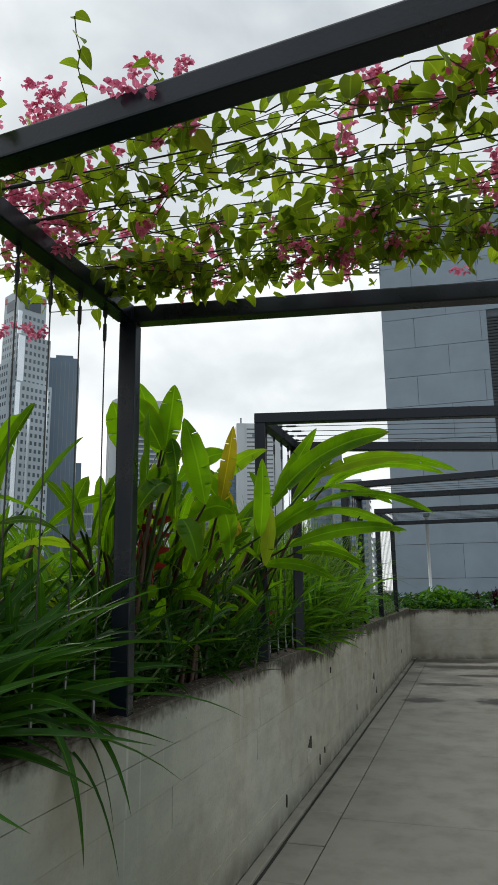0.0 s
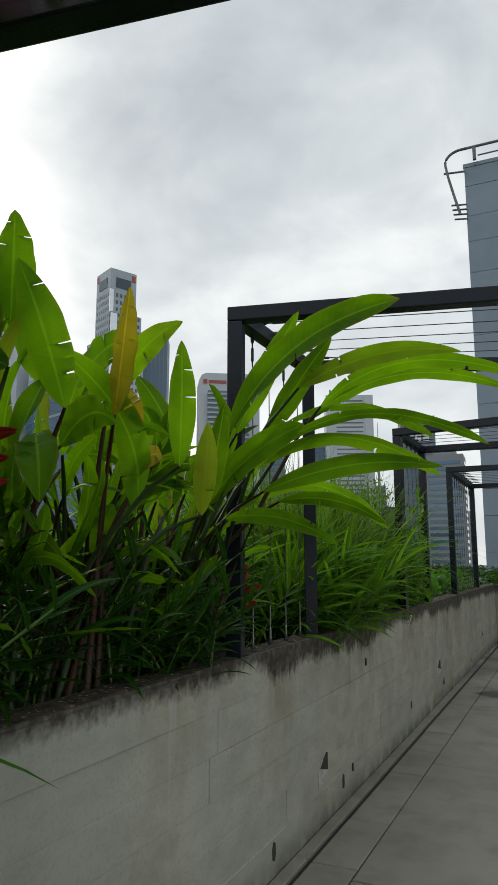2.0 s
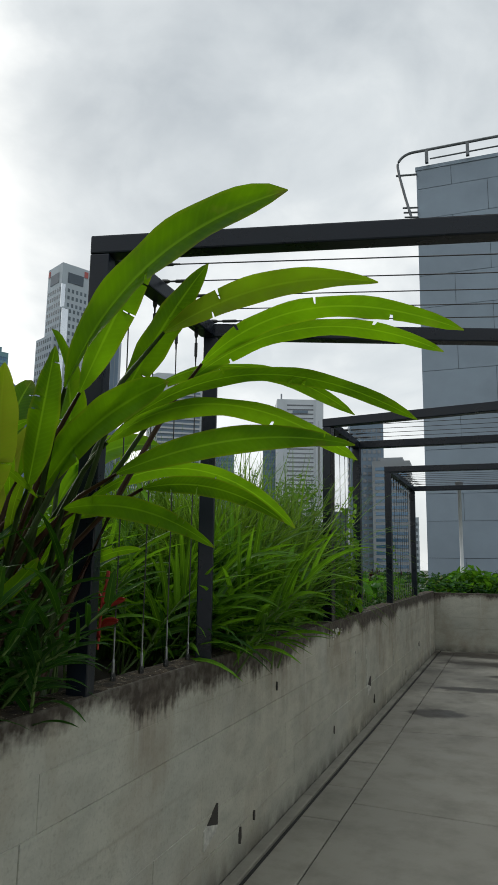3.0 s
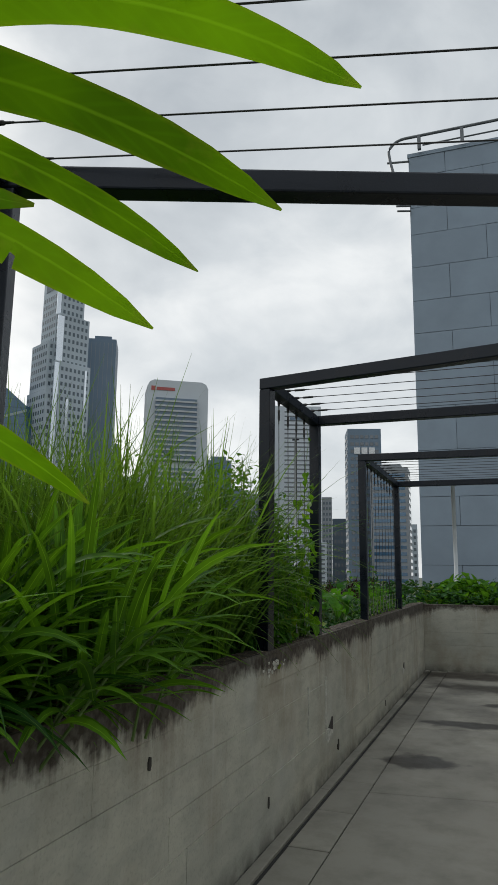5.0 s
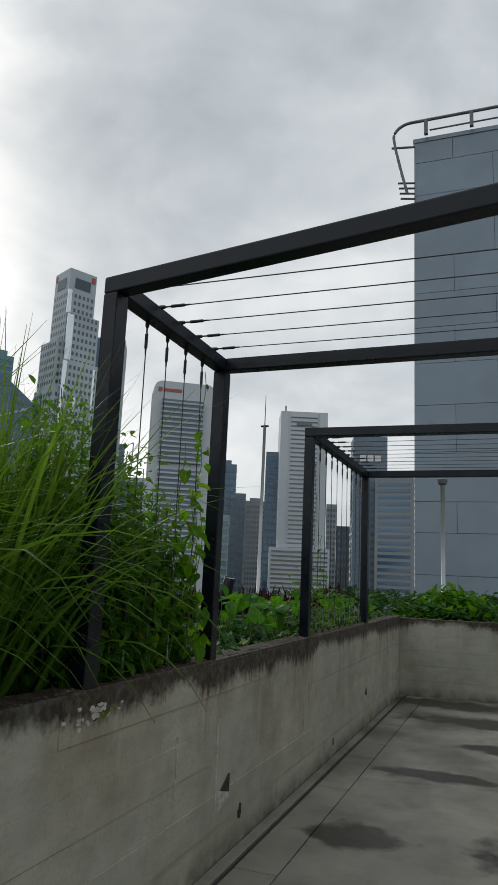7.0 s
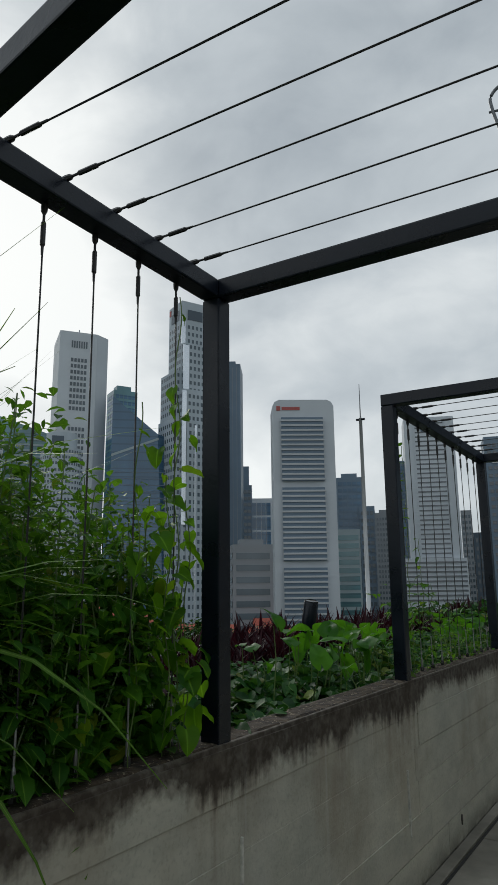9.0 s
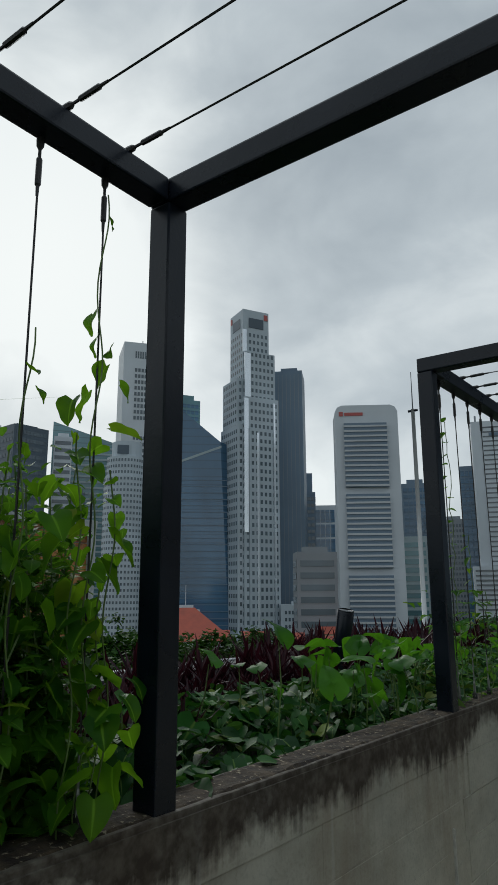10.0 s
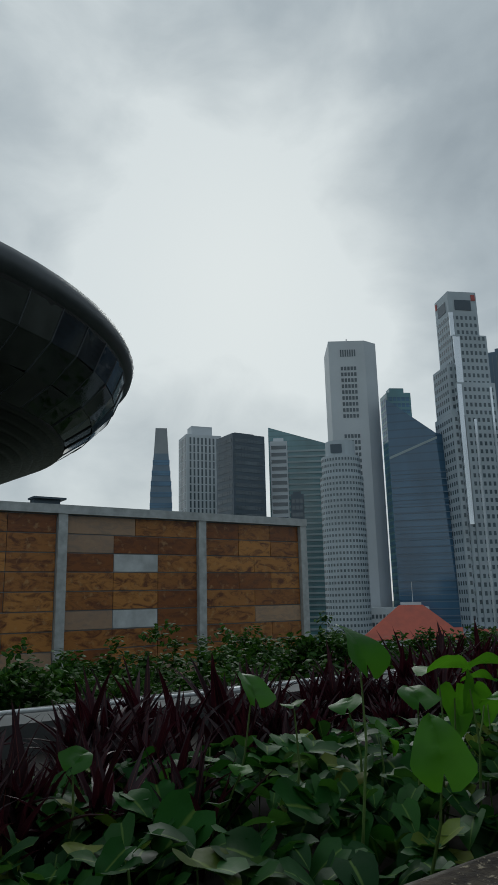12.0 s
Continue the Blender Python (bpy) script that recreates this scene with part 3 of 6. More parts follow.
def cable(parent, a, b, turnbuckle_at_a=True, r=0.0028):
    a, b = Vector(a), Vector(b)
    d = (b - a).normalized()
    sag = Vector((0, 0, -0.006)) if abs(d.z) < 0.5 else Vector((0.003, 0, 0))
    g = Geo()
    g.tube([a, (a + b) / 2 + sag, b], r, 5)
    ob = part("cable", g, CABLE, parent)
    g = Geo()
    ends = [(a, d)] + ([(b, -d)] if abs(d.z) > 0.5 else [])
    for p, q in ends:
        if abs(q.z) > 0.5 and q.z > 0:
            e = Geo()
            e.tube([p, p + q * 0.02, p + q * 0.03, p + q * 0.05], [0.011, 0.011, 0.006, 0.004], 6)
            part("eye_bolt", e, CABLE, ob)
            continue
        if abs(q.z) > 0.5:
            e, low = Geo(), b if p is a else a
            e.tube([low, low - q * 0.015, low - q * 0.03, low - q * 0.07, low - q * 0.08, low - q * 0.19], [0.009, 0.010, 0.006, 0.006, 0.0034, 0.0034], 7)
            part("threaded_end", e, ZINC, ob, "bright galvanised threaded end and eye nut")
        dist = (-0.015, 0.005, 0.02, 0.03, 0.05, 0.055, 0.12, 0.125, 0.15)
        g.tube([p + q * k for k in dist], [0.009, 0.010, 0.009, 0.004, 0.004, 0.0075, 0.0075, 0.0045, 0.0035], 7)
    part("turnbuckle", g, CABLE, ob)


def pergola(y0, s0, y1, s1, tops, verts, fan=(0.0, 0.0)):
    """Two cross beams, leaning a little in plan, with posts on the wall, side beams and cables."""
    p = thing("pergola", "charcoal-painted steel pergola frame strung with wire cables", "pergola", (0, 0, 0), 0, "pergolas over the walkway")
    zb = 2.605 - HI
    for y, s in ((y0, s0), (y1, s1)):
        xr = RIGHT
        beam("cross_beam", (LEFT - SEC / 2, y + s * -SEC / 2), (xr, y + s * (xr - LEFT)), zb, HI, SEC, p)
        for x in (LEFT, xr - SEC / 2):
            yy = y + s * (x - LEFT)
            m = Matrix.Translation((x, yy, 0)) @ Matrix.Rotation(math.atan(s), 4, "Z")
            part("post", bevelled("post", (-SEC / 2, -SEC / 2, TOP - 0.01), (SEC / 2, SEC / 2, zb - 0.002), STEEL, 0.005, m), STEEL, p)
    for x in (LEFT, RIGHT - SEC / 2):
        a, b = y0 + s0 * (x - LEFT) + SEC / 2 + 0.003, y1 + s1 * (x - LEFT) - SEC / 2 - 0.003
        beam("side_beam", (x, a), (x, b), zb, HI - 0.003, SEC, p)
    for i, y in enumerate(tops):
        run = fan[0] + (fan[1] - fan[0]) * i / (len(tops) - 1)
        cable(p, (LEFT + 0.02, y, 2.612), (RIGHT - 0.04, y + run * (RIGHT - LEFT - 0.06), 2.612))
    for y in verts:
        cable(p, (LEFT - 0.026, y, zb - 0.001), (LEFT - 0.026, y + 0.005, TOP + 0.004))
    return p


def spaced(a, b, n):
    return [a + (b - a) * i / (n - 1) for i in range(n)]


pergola(2.072, -0.10, 3.155, 0.16, spaced(2.24, 2.98, 5), spaced(2.24, 2.99, 5))
pergola(5.06, 0.22, 6.05, 0.385, spaced(5.32, 6.01, 5), spaced(5.30, 5.93, 4), (0.25, 0.27))
pergola(8.43, -0.183, 9.545, -0.01, spaced(8.566, 9.366, 5), spaced(8.54, 9.335, 5))
pergola(11.345, 0.03, 13.56, 0.0, spaced(11.55, 13.4, 10), spaced(11.55, 13.4, 10))


# ---- clad tower block beyond the end wall ----
CLAD = plain("blue_grey_metal_cladding", (0.25, 0.31, 0.37), 0.42, 0.2, 0.12, 0.7)
CLAD_DARK = plain("cladding_joint", (0.085, 0.105, 0.125), 0.7)
LOUVRE = plain("dark_louvre_blade", (0.03, 0.035, 0.04), 0.6)
RAIL = plain("grey_painted_rail", (0.16, 0.17, 0.18), 0.45, 0.4)
WHITE_POLE = plain("white_painted_pole", (0.55, 0.57, 0.58), 0.45, 0.1, 0.15)


def clad_block():
    X0, Y0, X1, TOPZ = -3.11, 28.6, 9.5, 16.85
    b = thing("clad_building", "tall blue-grey metal clad stair tower of a building", "building", (X0, Y0, -28))
    b_inv = -28
    g = Geo()
    g.box((0.03, 0.05, 0), (X1 - X0, 16, TOPZ + 27.9))
    part("wall", g, CLAD_DARK, b)
    g = Geo()
    g.box((-0.03, -0.03, TOPZ + 27.85), (X1 - X0 + 0.03, 16, TOPZ + 28.0))
    part("roof_edge", g, CLAD, b)
    r = random.Random(21)
    meshes = {}
    zt = TOPZ - 0.15
    row = 0
    while zt > -2:
        h = (0.80, 1.25, 1.06, 1.28, 1.28, 1.22, 1.25, 1.42, 1.55, 1.6, 0.98, 1.3)[row % 12]
        x = -(0.0 if row % 2 else 1.3)
        while x < X1 - X0:
            xa, xb = max(x, 0.0), min(x + 2.61, X1 - X0)
            if 6.1 < zt - h / 2 < 12.1:          # the panels stop at the louvre bay
                xb = min(xb, 4.16)
            if xb - xa > 0.05:
                key = (round(xb - xa, 2), h)
                if key not in meshes:
                    g = Geo()
                    g.box((0.007, 0, 0.008), (key[0] - 0.007, 0.05, h - 0.008))
                    meshes[key] = g.mesh("panel", CLAD, False)
                ob = part("panel", meshes[key], CLAD, b)
                ob.matrix_basis = Matrix.Translation((xa, r.uniform(-0.006, 0.006), zt - h + 28))
            x += 2.61
        zt -= h
        row += 1
    g = Geo()          # west side cladding in long sheets
    for i in range(6):
        g.box((0.0, 0.1 + i * 2.6, 0), (0.035, 0.1 + i * 2.6 + 2.58, TOPZ + 27.85))
    part("side_cladding", g, CLAD, b)
    g = Geo()
    for i in range(46):
        z = 6.1 + i * 0.13 + 28
        g.box((4.18, 0.0, z), (X1 - X0, 0.08, z + 0.05))
    part("louvre", g, LOUVRE, b, "dark horizontal louvre blades", kind="stuff")
    # roof rail that curls over the corner, with a short access ladder
    z = TOPZ + 28
    g = Geo()
    curl = [(-0.68 + 0.62 * (1 - math.cos(t)), -0.25, z + 0.02 + 0.5 * math.sin(t)) for t in [i * math.pi / 2 / 8 for i in range(9)]]
    g.tube([(-0.2, -0.25, z - 2.2), (-0.42, -0.25, z - 1.3), (-0.62, -0.25, z - 0.4)] + curl + [(3, -0.25, z + 0.53), (X1 - X0, -0.25, z + 0.56)], 0.055, 8)
    part("top_rail", g, RAIL, b)
    g = Geo()
    g.tube([(0.55, -0.12, z + 0.2), (3, -0.12, z + 0.21), (X1 - X0, -0.12, z + 0.22)], 0.03, 6)
    part("lower_rail", g, RAIL, b)
    for i in range(7):
        g = Geo()
        g.box((0.38 + i * 1.52, -0.30, z - 0.02), (0.5 + i * 1.52, -0.16, z + 0.5))
        part("rail_post", g, RAIL, b)
    g = Geo()
    g.tube([(-0.75, -0.25, z - 0.35), (0.05, -0.1, z - 0.35)], 0.04, 6)
    part("bracket", g, RAIL, b)
    g = Geo()
    for k in range(4):
        g.tube([(-0.52 + 0.03 * k, -0.25, z - 1.75 - 0.2 * k), (0.05, -0.1, z - 1.75 - 0.2 * k)], 0.035, 6)
        part("rung", g, RAIL, b)
        g = Geo()


clad_block()


def lamp_pole():
    p = thing("lamp_pole", "slender white painted pole with a small head", "pole", (-1.27, 18.2, 0.84))
    g = Geo()
    g.tube([(0, 0, 0), (0, 0, 2.25)], 0.036, 12)
    part("pole", g, WHITE_POLE, p, smooth=True)
    g = Geo()
    g.tube([(0, 0, 2.25), (0, 0, 2.27), (0, 0, 2.34), (0, 0, 2.36)], [0.045, 0.075, 0.085, 0.05], 12)
    part("head", g, RAIL, p)


lamp_pole()


def lightning_rod():
    p = thing("lightning_rod", "thin white pole with a lightning rod on the ledge", "pole", (-3.76, 16.1, 0.86))
    g = Geo()
    g.tube([(0, 0, 0), (0, 0, 2.9)], [0.030, 0.022], 10)
    part("pole", g, WHITE_POLE, p, smooth=True)
    g = Geo()
    g.tube([(0, 0, 2.9), (0, 0, 3.38)], [0.008, 0.004], 6)
    part("rod", g, RAIL, p)
    g = Geo()
    g.tube([(-0.06, 0, 2.88), (0.06, 0, 2.88)], 0.016, 8)
    part("clamp", g, STEEL, p)


lightning_rod()


# ---- planting ----
def paddle(g, base, ctrl, tip, width, roll=0.0, tears=3, r=rng, seg=22, across=None):
    """A banana-like leaf along a curve from its stalk to its tip: rippled, split along the ribs here and there."""
    a, c, b = Vector(base), Vector(ctrl), Vector(tip)
    cuts = {r.randint(4, seg - 3): r.choice((-1, 1)) for _ in range(tears)}
    ph = r.uniform(0, 6)
    wing = 0.42 if (b - a).z > 0.25 else r.uniform(-0.35, 0.05)          # upright leaves are channelled, arching ones hang from the rib
    stations = []
    for i in range(seg + 1):
        t = i / seg
        stations.append((t, 0))
        if i in cuts:
            gape = r.uniform(0.003, 0.009)
            stations += [(t + 0.002, cuts[i]), (t + 0.002 + gape, cuts[i]), (t + 0.005 + gape, 0)]
    rows = []
    for t, cut in stations:
        t = min(t, 1.0)
        p = a.lerp(c, t).lerp(c.lerp(b, t), t)
        d = ((c - a) * (1 - t) + (b - c) * t).normalized()
        side = d.cross(Z)
        side = side.normalized() if side.length > 0.05 else Vector((1, 0, 0))
        if across is not None:
            side = (across - d * across.dot(d)).normalized()
        side = Matrix.Rotation(roll, 3, d) @ side
        nrm = side.cross(d)
        if across is None:
            w = width / 2 * (0.10 + 0.90 * min(1.0, (t / 0.22) ** 0.7)) * max(0.0, 1 - max(0.0, (t - 0.45) / 0.55) ** 3.6) ** 0.65
        else:
            w = width / 2 * (0.08 + 0.92 * min(1.0, math.sin(math.pi * t ** 0.8) ** 0.85 * 1.05))
        w = max(w, 0.002) if t < 0.995 else 0.002
        depth = 0.2 + 0.35 * abs(math.sin(t * 40 + ph))
        wl = w * (depth if cut < 0 else 1)
        wr = w * (depth if cut > 0 else 1)
        rip = (0.085 if across is not None else 0.04) * math.sin(t * 23 + ph) * w * 2
        up, mid_up = (wing, wing * 0.62)
        pts = [p - side * wl + nrm * (wl * up + rip), p - side * (wl * 0.5) + nrm * (wl * mid_up - rip * 0.4), p.copy(),
               p + side * (wr * 0.5) + nrm * (wr * mid_up + rip * 0.4), p + side * wr + nrm * (wr * up - rip)]
        rows.append((pts, t))
    g.strip(rows)


def heliconia(at, leaves, label, extra=18, upright=6, group="heliconias behind the wall", faced=(), old=()):
    """at: foot of the clump. leaves: (knee, tip, width, roll), the knee being where blade meets stalk; faced ones stand broadside to the walkway."""
    p = thing("heliconia", label, "plant", at, 0, group)
    o = Vector(at)
    leaves = list(faced) + list(leaves)
    for _ in range(extra):          # shorter leaves lower down, reaching for the light over the wall
        a = rng.uniform(-2.2, 1.2)
        out = Vector((math.cos(a), math.sin(a), 0))
        k = o + out * rng.uniform(0.08, 0.28) + Vector((0, rng.gauss(0, 0.12), rng.uniform(0.30, 0.95)))
        leaves.append((k, k + out * rng.uniform(0.12, 0.34) + Vector((0, 0, rng.uniform(-0.10, 0.36))), rng.uniform(0.045, 0.085), rng.gauss(0.3, 0.6)))
    for _ in range(upright):          # fresh leaves that stand up straight
        k = o + Vector((rng.uniform(-0.25, 0.4), rng.gauss(0, 0.3), rng.uniform(0.6, 0.9)))
        leaves.append((k, k + Vector((rng.gauss(0.05, 0.1), rng.gauss(-0.05, 0.1), rng.uniform(0.36, 0.55))), rng.uniform(0.09, 0.13), rng.gauss(0.3, 0.4)))
    for i, (knee, tip, width, roll) in enumerate(leaves):
        k, t = Vector(knee) - o, Vector(tip) - o
        foot = Vector((rng.uniform(-0.16, 0.16), rng.uniform(-0.22, 0.22), 0))
        g = Geo()
        mid = foot.lerp(k, 0.55) + Vector((0, 0, 0.14))
        pts = [foot, foot.lerp(mid, 0.5) + Vector((0, 0, 0.05)), mid, mid.lerp(k, 0.6) + Vector((0, 0, 0.03)), k]
        g.tube(pts, [0.014, 0.012, 0.010, 0.008, 0.005], 7)
        part("stalk", g, RED_STEM if i % 3 == 0 else STALK, p, smooth=True)
        d = (k - mid).normalized()
        L = (t - k).length
        rise = d * (L * 0.45) + Vector((0, 0, L * 0.08))
        g = Geo()
        if i < len(faced):
            across = (t - k).cross(Vector((-0.45 + rng.gauss(0, 0.25), 0.9, 0.1 + rng.gauss(0, 0.15)))).normalized()
            paddle(g, k, k.lerp(t, 0.5) + Vector((0.02, -0.02, 0.03 + 0.10 * max(0.0, 1 - abs((t - k).z) / (t - k).length))), t, width * 0.72, 0.0, 8 if i in old else rng.choice((1, 2, 3, 5)), across=across)
            part("leaf", g, PADDLE_OLD if i in old else PADDLE, p, "torn yellow leaf" if i in old else "", smooth=True)
            continue
        paddle(g, k, k + rise * 0.75 + (t - k) * 0.2, t, width * (0.74 if (t - k).z < 0.3 else 0.92), roll + (-0.8 if (t - k).z < 0.30 else 0.95) * rng.uniform(0.7, 1.2), rng.choice((1, 2, 3, 5)))
        part("leaf", g, PADDLE, p, smooth=True)
    return p


STALK = plain("dark_green_stalk", (0.035, 0.065, 0.014), 0.5, 0, 0.35, 8)
RED_STEM = plain("reddish_brown_stem", (0.060, 0.024, 0.012), 0.5, 0, 0.3, 8)


def hanging_bracts(at, n=9, name="heliconia_flower"):
    """A pendent lobster-claw flower: red boat-shaped bracts in two ranks on a red stalk."""
    p = thing(name, "hanging red lobster-claw heliconia flower", "flower", at)
    g = Geo()
    g.tube([(0.02, 0, 0.10), (0.015, 0.0, 0.05), (0, 0, 0), (-0.01, 0, -0.036 * n)], [0.007, 0.007, 0.006, 0.004], 6)
    part("stalk", g, RED, p)
    for i in range(n):
        s = 1 if i % 2 else -1
        L = (0.105 - 0.006 * i) * rng.uniform(0.8, 1.1)
        g = Geo()
        b = Vector((0, 0, -0.034 * i))
        g.blade(b, (s * 0.9, 0.35 * s, 0.25), L, 0.042, -0.35, 1.3, oval_shape, 6)
        g.blade(b + Vector((0, 0, -0.004)), (s * 0.9, 0.35 * s, 0.22), L * 0.96, 0.040, -0.35, 1.0, oval_shape, 6)
        part("bract", g, RED, p, smooth=True)


def strap_clump(at, n, length, label, lean=(0.5, 0), width=0.034, cat="plant", up=(0.2, 1.1), r=None, droop=(0.6, 1.7)):
    r = r or random.Random(int(at[1] * 100))
    p = thing("strap_leaf_plant", label, cat, at, 0, "strap-leaved plants along the wall")
    for i in range(n):
        a = r.uniform(0, 2 * math.pi)
        d = Vector((math.cos(a) + lean[0], math.sin(a) + lean[1], r.uniform(*up) * 1.4))
        g = Geo()
        g.blade((r.gauss(0, 0.07), r.gauss(0, 0.10), r.uniform(0, 0.12)), d, length * r.uniform(0.6, 1.15), width * r.uniform(0.7, 1.2), r.uniform(*droop), 0.35, strap_shape, 9, r.gauss(0.2, 0.6))
        part("leaf", g, STRAP, p, smooth=True)
    return p


def leafy_stems(name, label, at, n, height, leaf, wid, mat, spread, lean=(0.2, 0.1), r=None, cat="plant"):
    """Ginger-like canes with narrow leaves in two ranks: each cane carries its own leaves."""
    r = r or random.Random(int(at[1] * 77))
    p = thing(name, label, cat, at)
    g, s = Geo(), Geo()
    for _ in range(n):
        foot = Vector((r.gauss(0, spread[0]), r.gauss(0, spread[1]), 0))
        top = foot + Vector((r.gauss(lean[0], 0.16), r.gauss(lean[1], 0.16), height * r.uniform(0.5, 1.0)))
        mid = foot.lerp(top, 0.5) + Vector((0, 0, 0.05))
        s.tube([foot, mid, top], [0.006, 0.005, 0.003], 5)
        az = r.uniform(0, math.pi)
        for k in range(11):
            t = 0.25 + 0.75 * k / 10
            q = foot.lerp(mid, t).lerp(mid.lerp(top, t), t)
            sg = 1 if k % 2 else -1
            ax = (top - mid).normalized()
            sp = 0.75 - 0.35 * t
            d = Vector((math.cos(az) * sg * sp + lean[0] * 1.2, math.sin(az) * sg * sp + lean[1] * 1.2, 0.02 + 0.40 * t)) + ax * 0.22
            g.blade(q, d, leaf * r.uniform(0.75, 1.2), wid, r.uniform(0.5, 1.3), 0.35, strap_shape, 6, r.gauss(0.1, 0.45))
    part("cane", s, STEM, p, kind="stuff")
    part("foliage", g, mat, p, smooth=True, kind="stuff")


def tall_grass():
    r = random.Random(31)
    p = thing("grass_clump", "tall green lemongrass clump arching over the wall", "grass", (0, 0, 0.86), 0, "", "stuff")
    g = Geo()
    tufts = [(r.uniform(-3.0, -1.84), r.uniform(6.75, 8.35)) for _ in range(62)]
    for tx, ty in tufts:
        for _ in range(60):
            a = r.uniform(0, 2 * math.pi)
            k = r.uniform(0.03, 0.42)
            d = Vector((math.cos(a) * k + 0.03, math.sin(a) * k, 1.0))
            g.blade((tx + r.gauss(0, 0.05), ty + r.gauss(0, 0.05), 0), d, r.uniform(0.85, 1.5), r.uniform(0.013, 0.029), r.uniform(0.8, 3.0), 0.3, grass_shape, 8, r.uniform(-0.6, 0.6), 2)
    for _ in range(130):          # longer blades that arch towards the walkway
        a = r.uniform(-1.9, 1.9)
        k = r.uniform(0.15, 0.45)
        g.blade((r.uniform(-2.3, -1.95), r.uniform(6.9, 8.3), 0), (math.cos(a) * k, math.sin(a) * k, 1.0), r.uniform(1.0, 1.5), r.uniform(0.014, 0.024), r.uniform(1.0, 1.9), 0.3, grass_shape, 11, r.uniform(-0.5, 0.5), 2)
    part("blades", g, GRASS, p, smooth=True, kind="stuff")


def heart_leaf(g, L, W, droop, fold, r):
    """A heart-shaped blade lying along +y: back lobes, pointed tip, wavy rim, sunken veins."""
    ph, am = r.uniform(0, 6.3), r.uniform(0.03, 0.09)
    p, d = Vector((0, 0, 0)), Vector((0, 1, r.uniform(-0.1, 0.25))).normalized()
    rows, n = [], 9
    for i in range(n + 1):
        t = i / n
        w = W / 2 * heart_shape(t)
        nrm = Vector((1, 0, 0)).cross(d)
        pts = []
        for u in (-1, -0.55, 0, 0.55, 1):
            back = d * (-0.17 * L * max(0.0, 1 - t * 4) * abs(u))
            wave = am * L * math.sin(t * 9 + ph + u) * abs(u) + (0.02 * L * math.cos(t * 26) * (abs(u) == 0.55))
            pts.append(p + Vector((u * w, 0, 0)) + nrm * (abs(u) * w * fold + wave) + back)
        rows.append((pts, t))
        p = p + d * (L / n)
        d = (d + Vector((0, 0, -droop / n))).normalized()
    g.strip(rows)


def heart_variants(mat, size, n, seed, droop=0.5, fold=0.35, name="leaf"):
    r = random.Random(seed)
    out = []
    for _ in range(n):
        g = Geo()
        L = size * r.uniform(0.85, 1.15)
        heart_leaf(g, L, L * r.uniform(0.85, 1.05), r.uniform(0.2, 0.9) * droop, fold * r.uniform(0.3, 1.2), r)
        out.append(g.mesh(name, mat, True))
    return out


def turned(at, az, tilt, roll, s=1.0):
    return Matrix.Translation(at) @ Matrix.Rotation(az, 4, "Z") @ Matrix.Rotation(tilt, 4, "X") @ Matrix.Rotation(roll, 4, "Y") @ Matrix.Scale(s, 4)


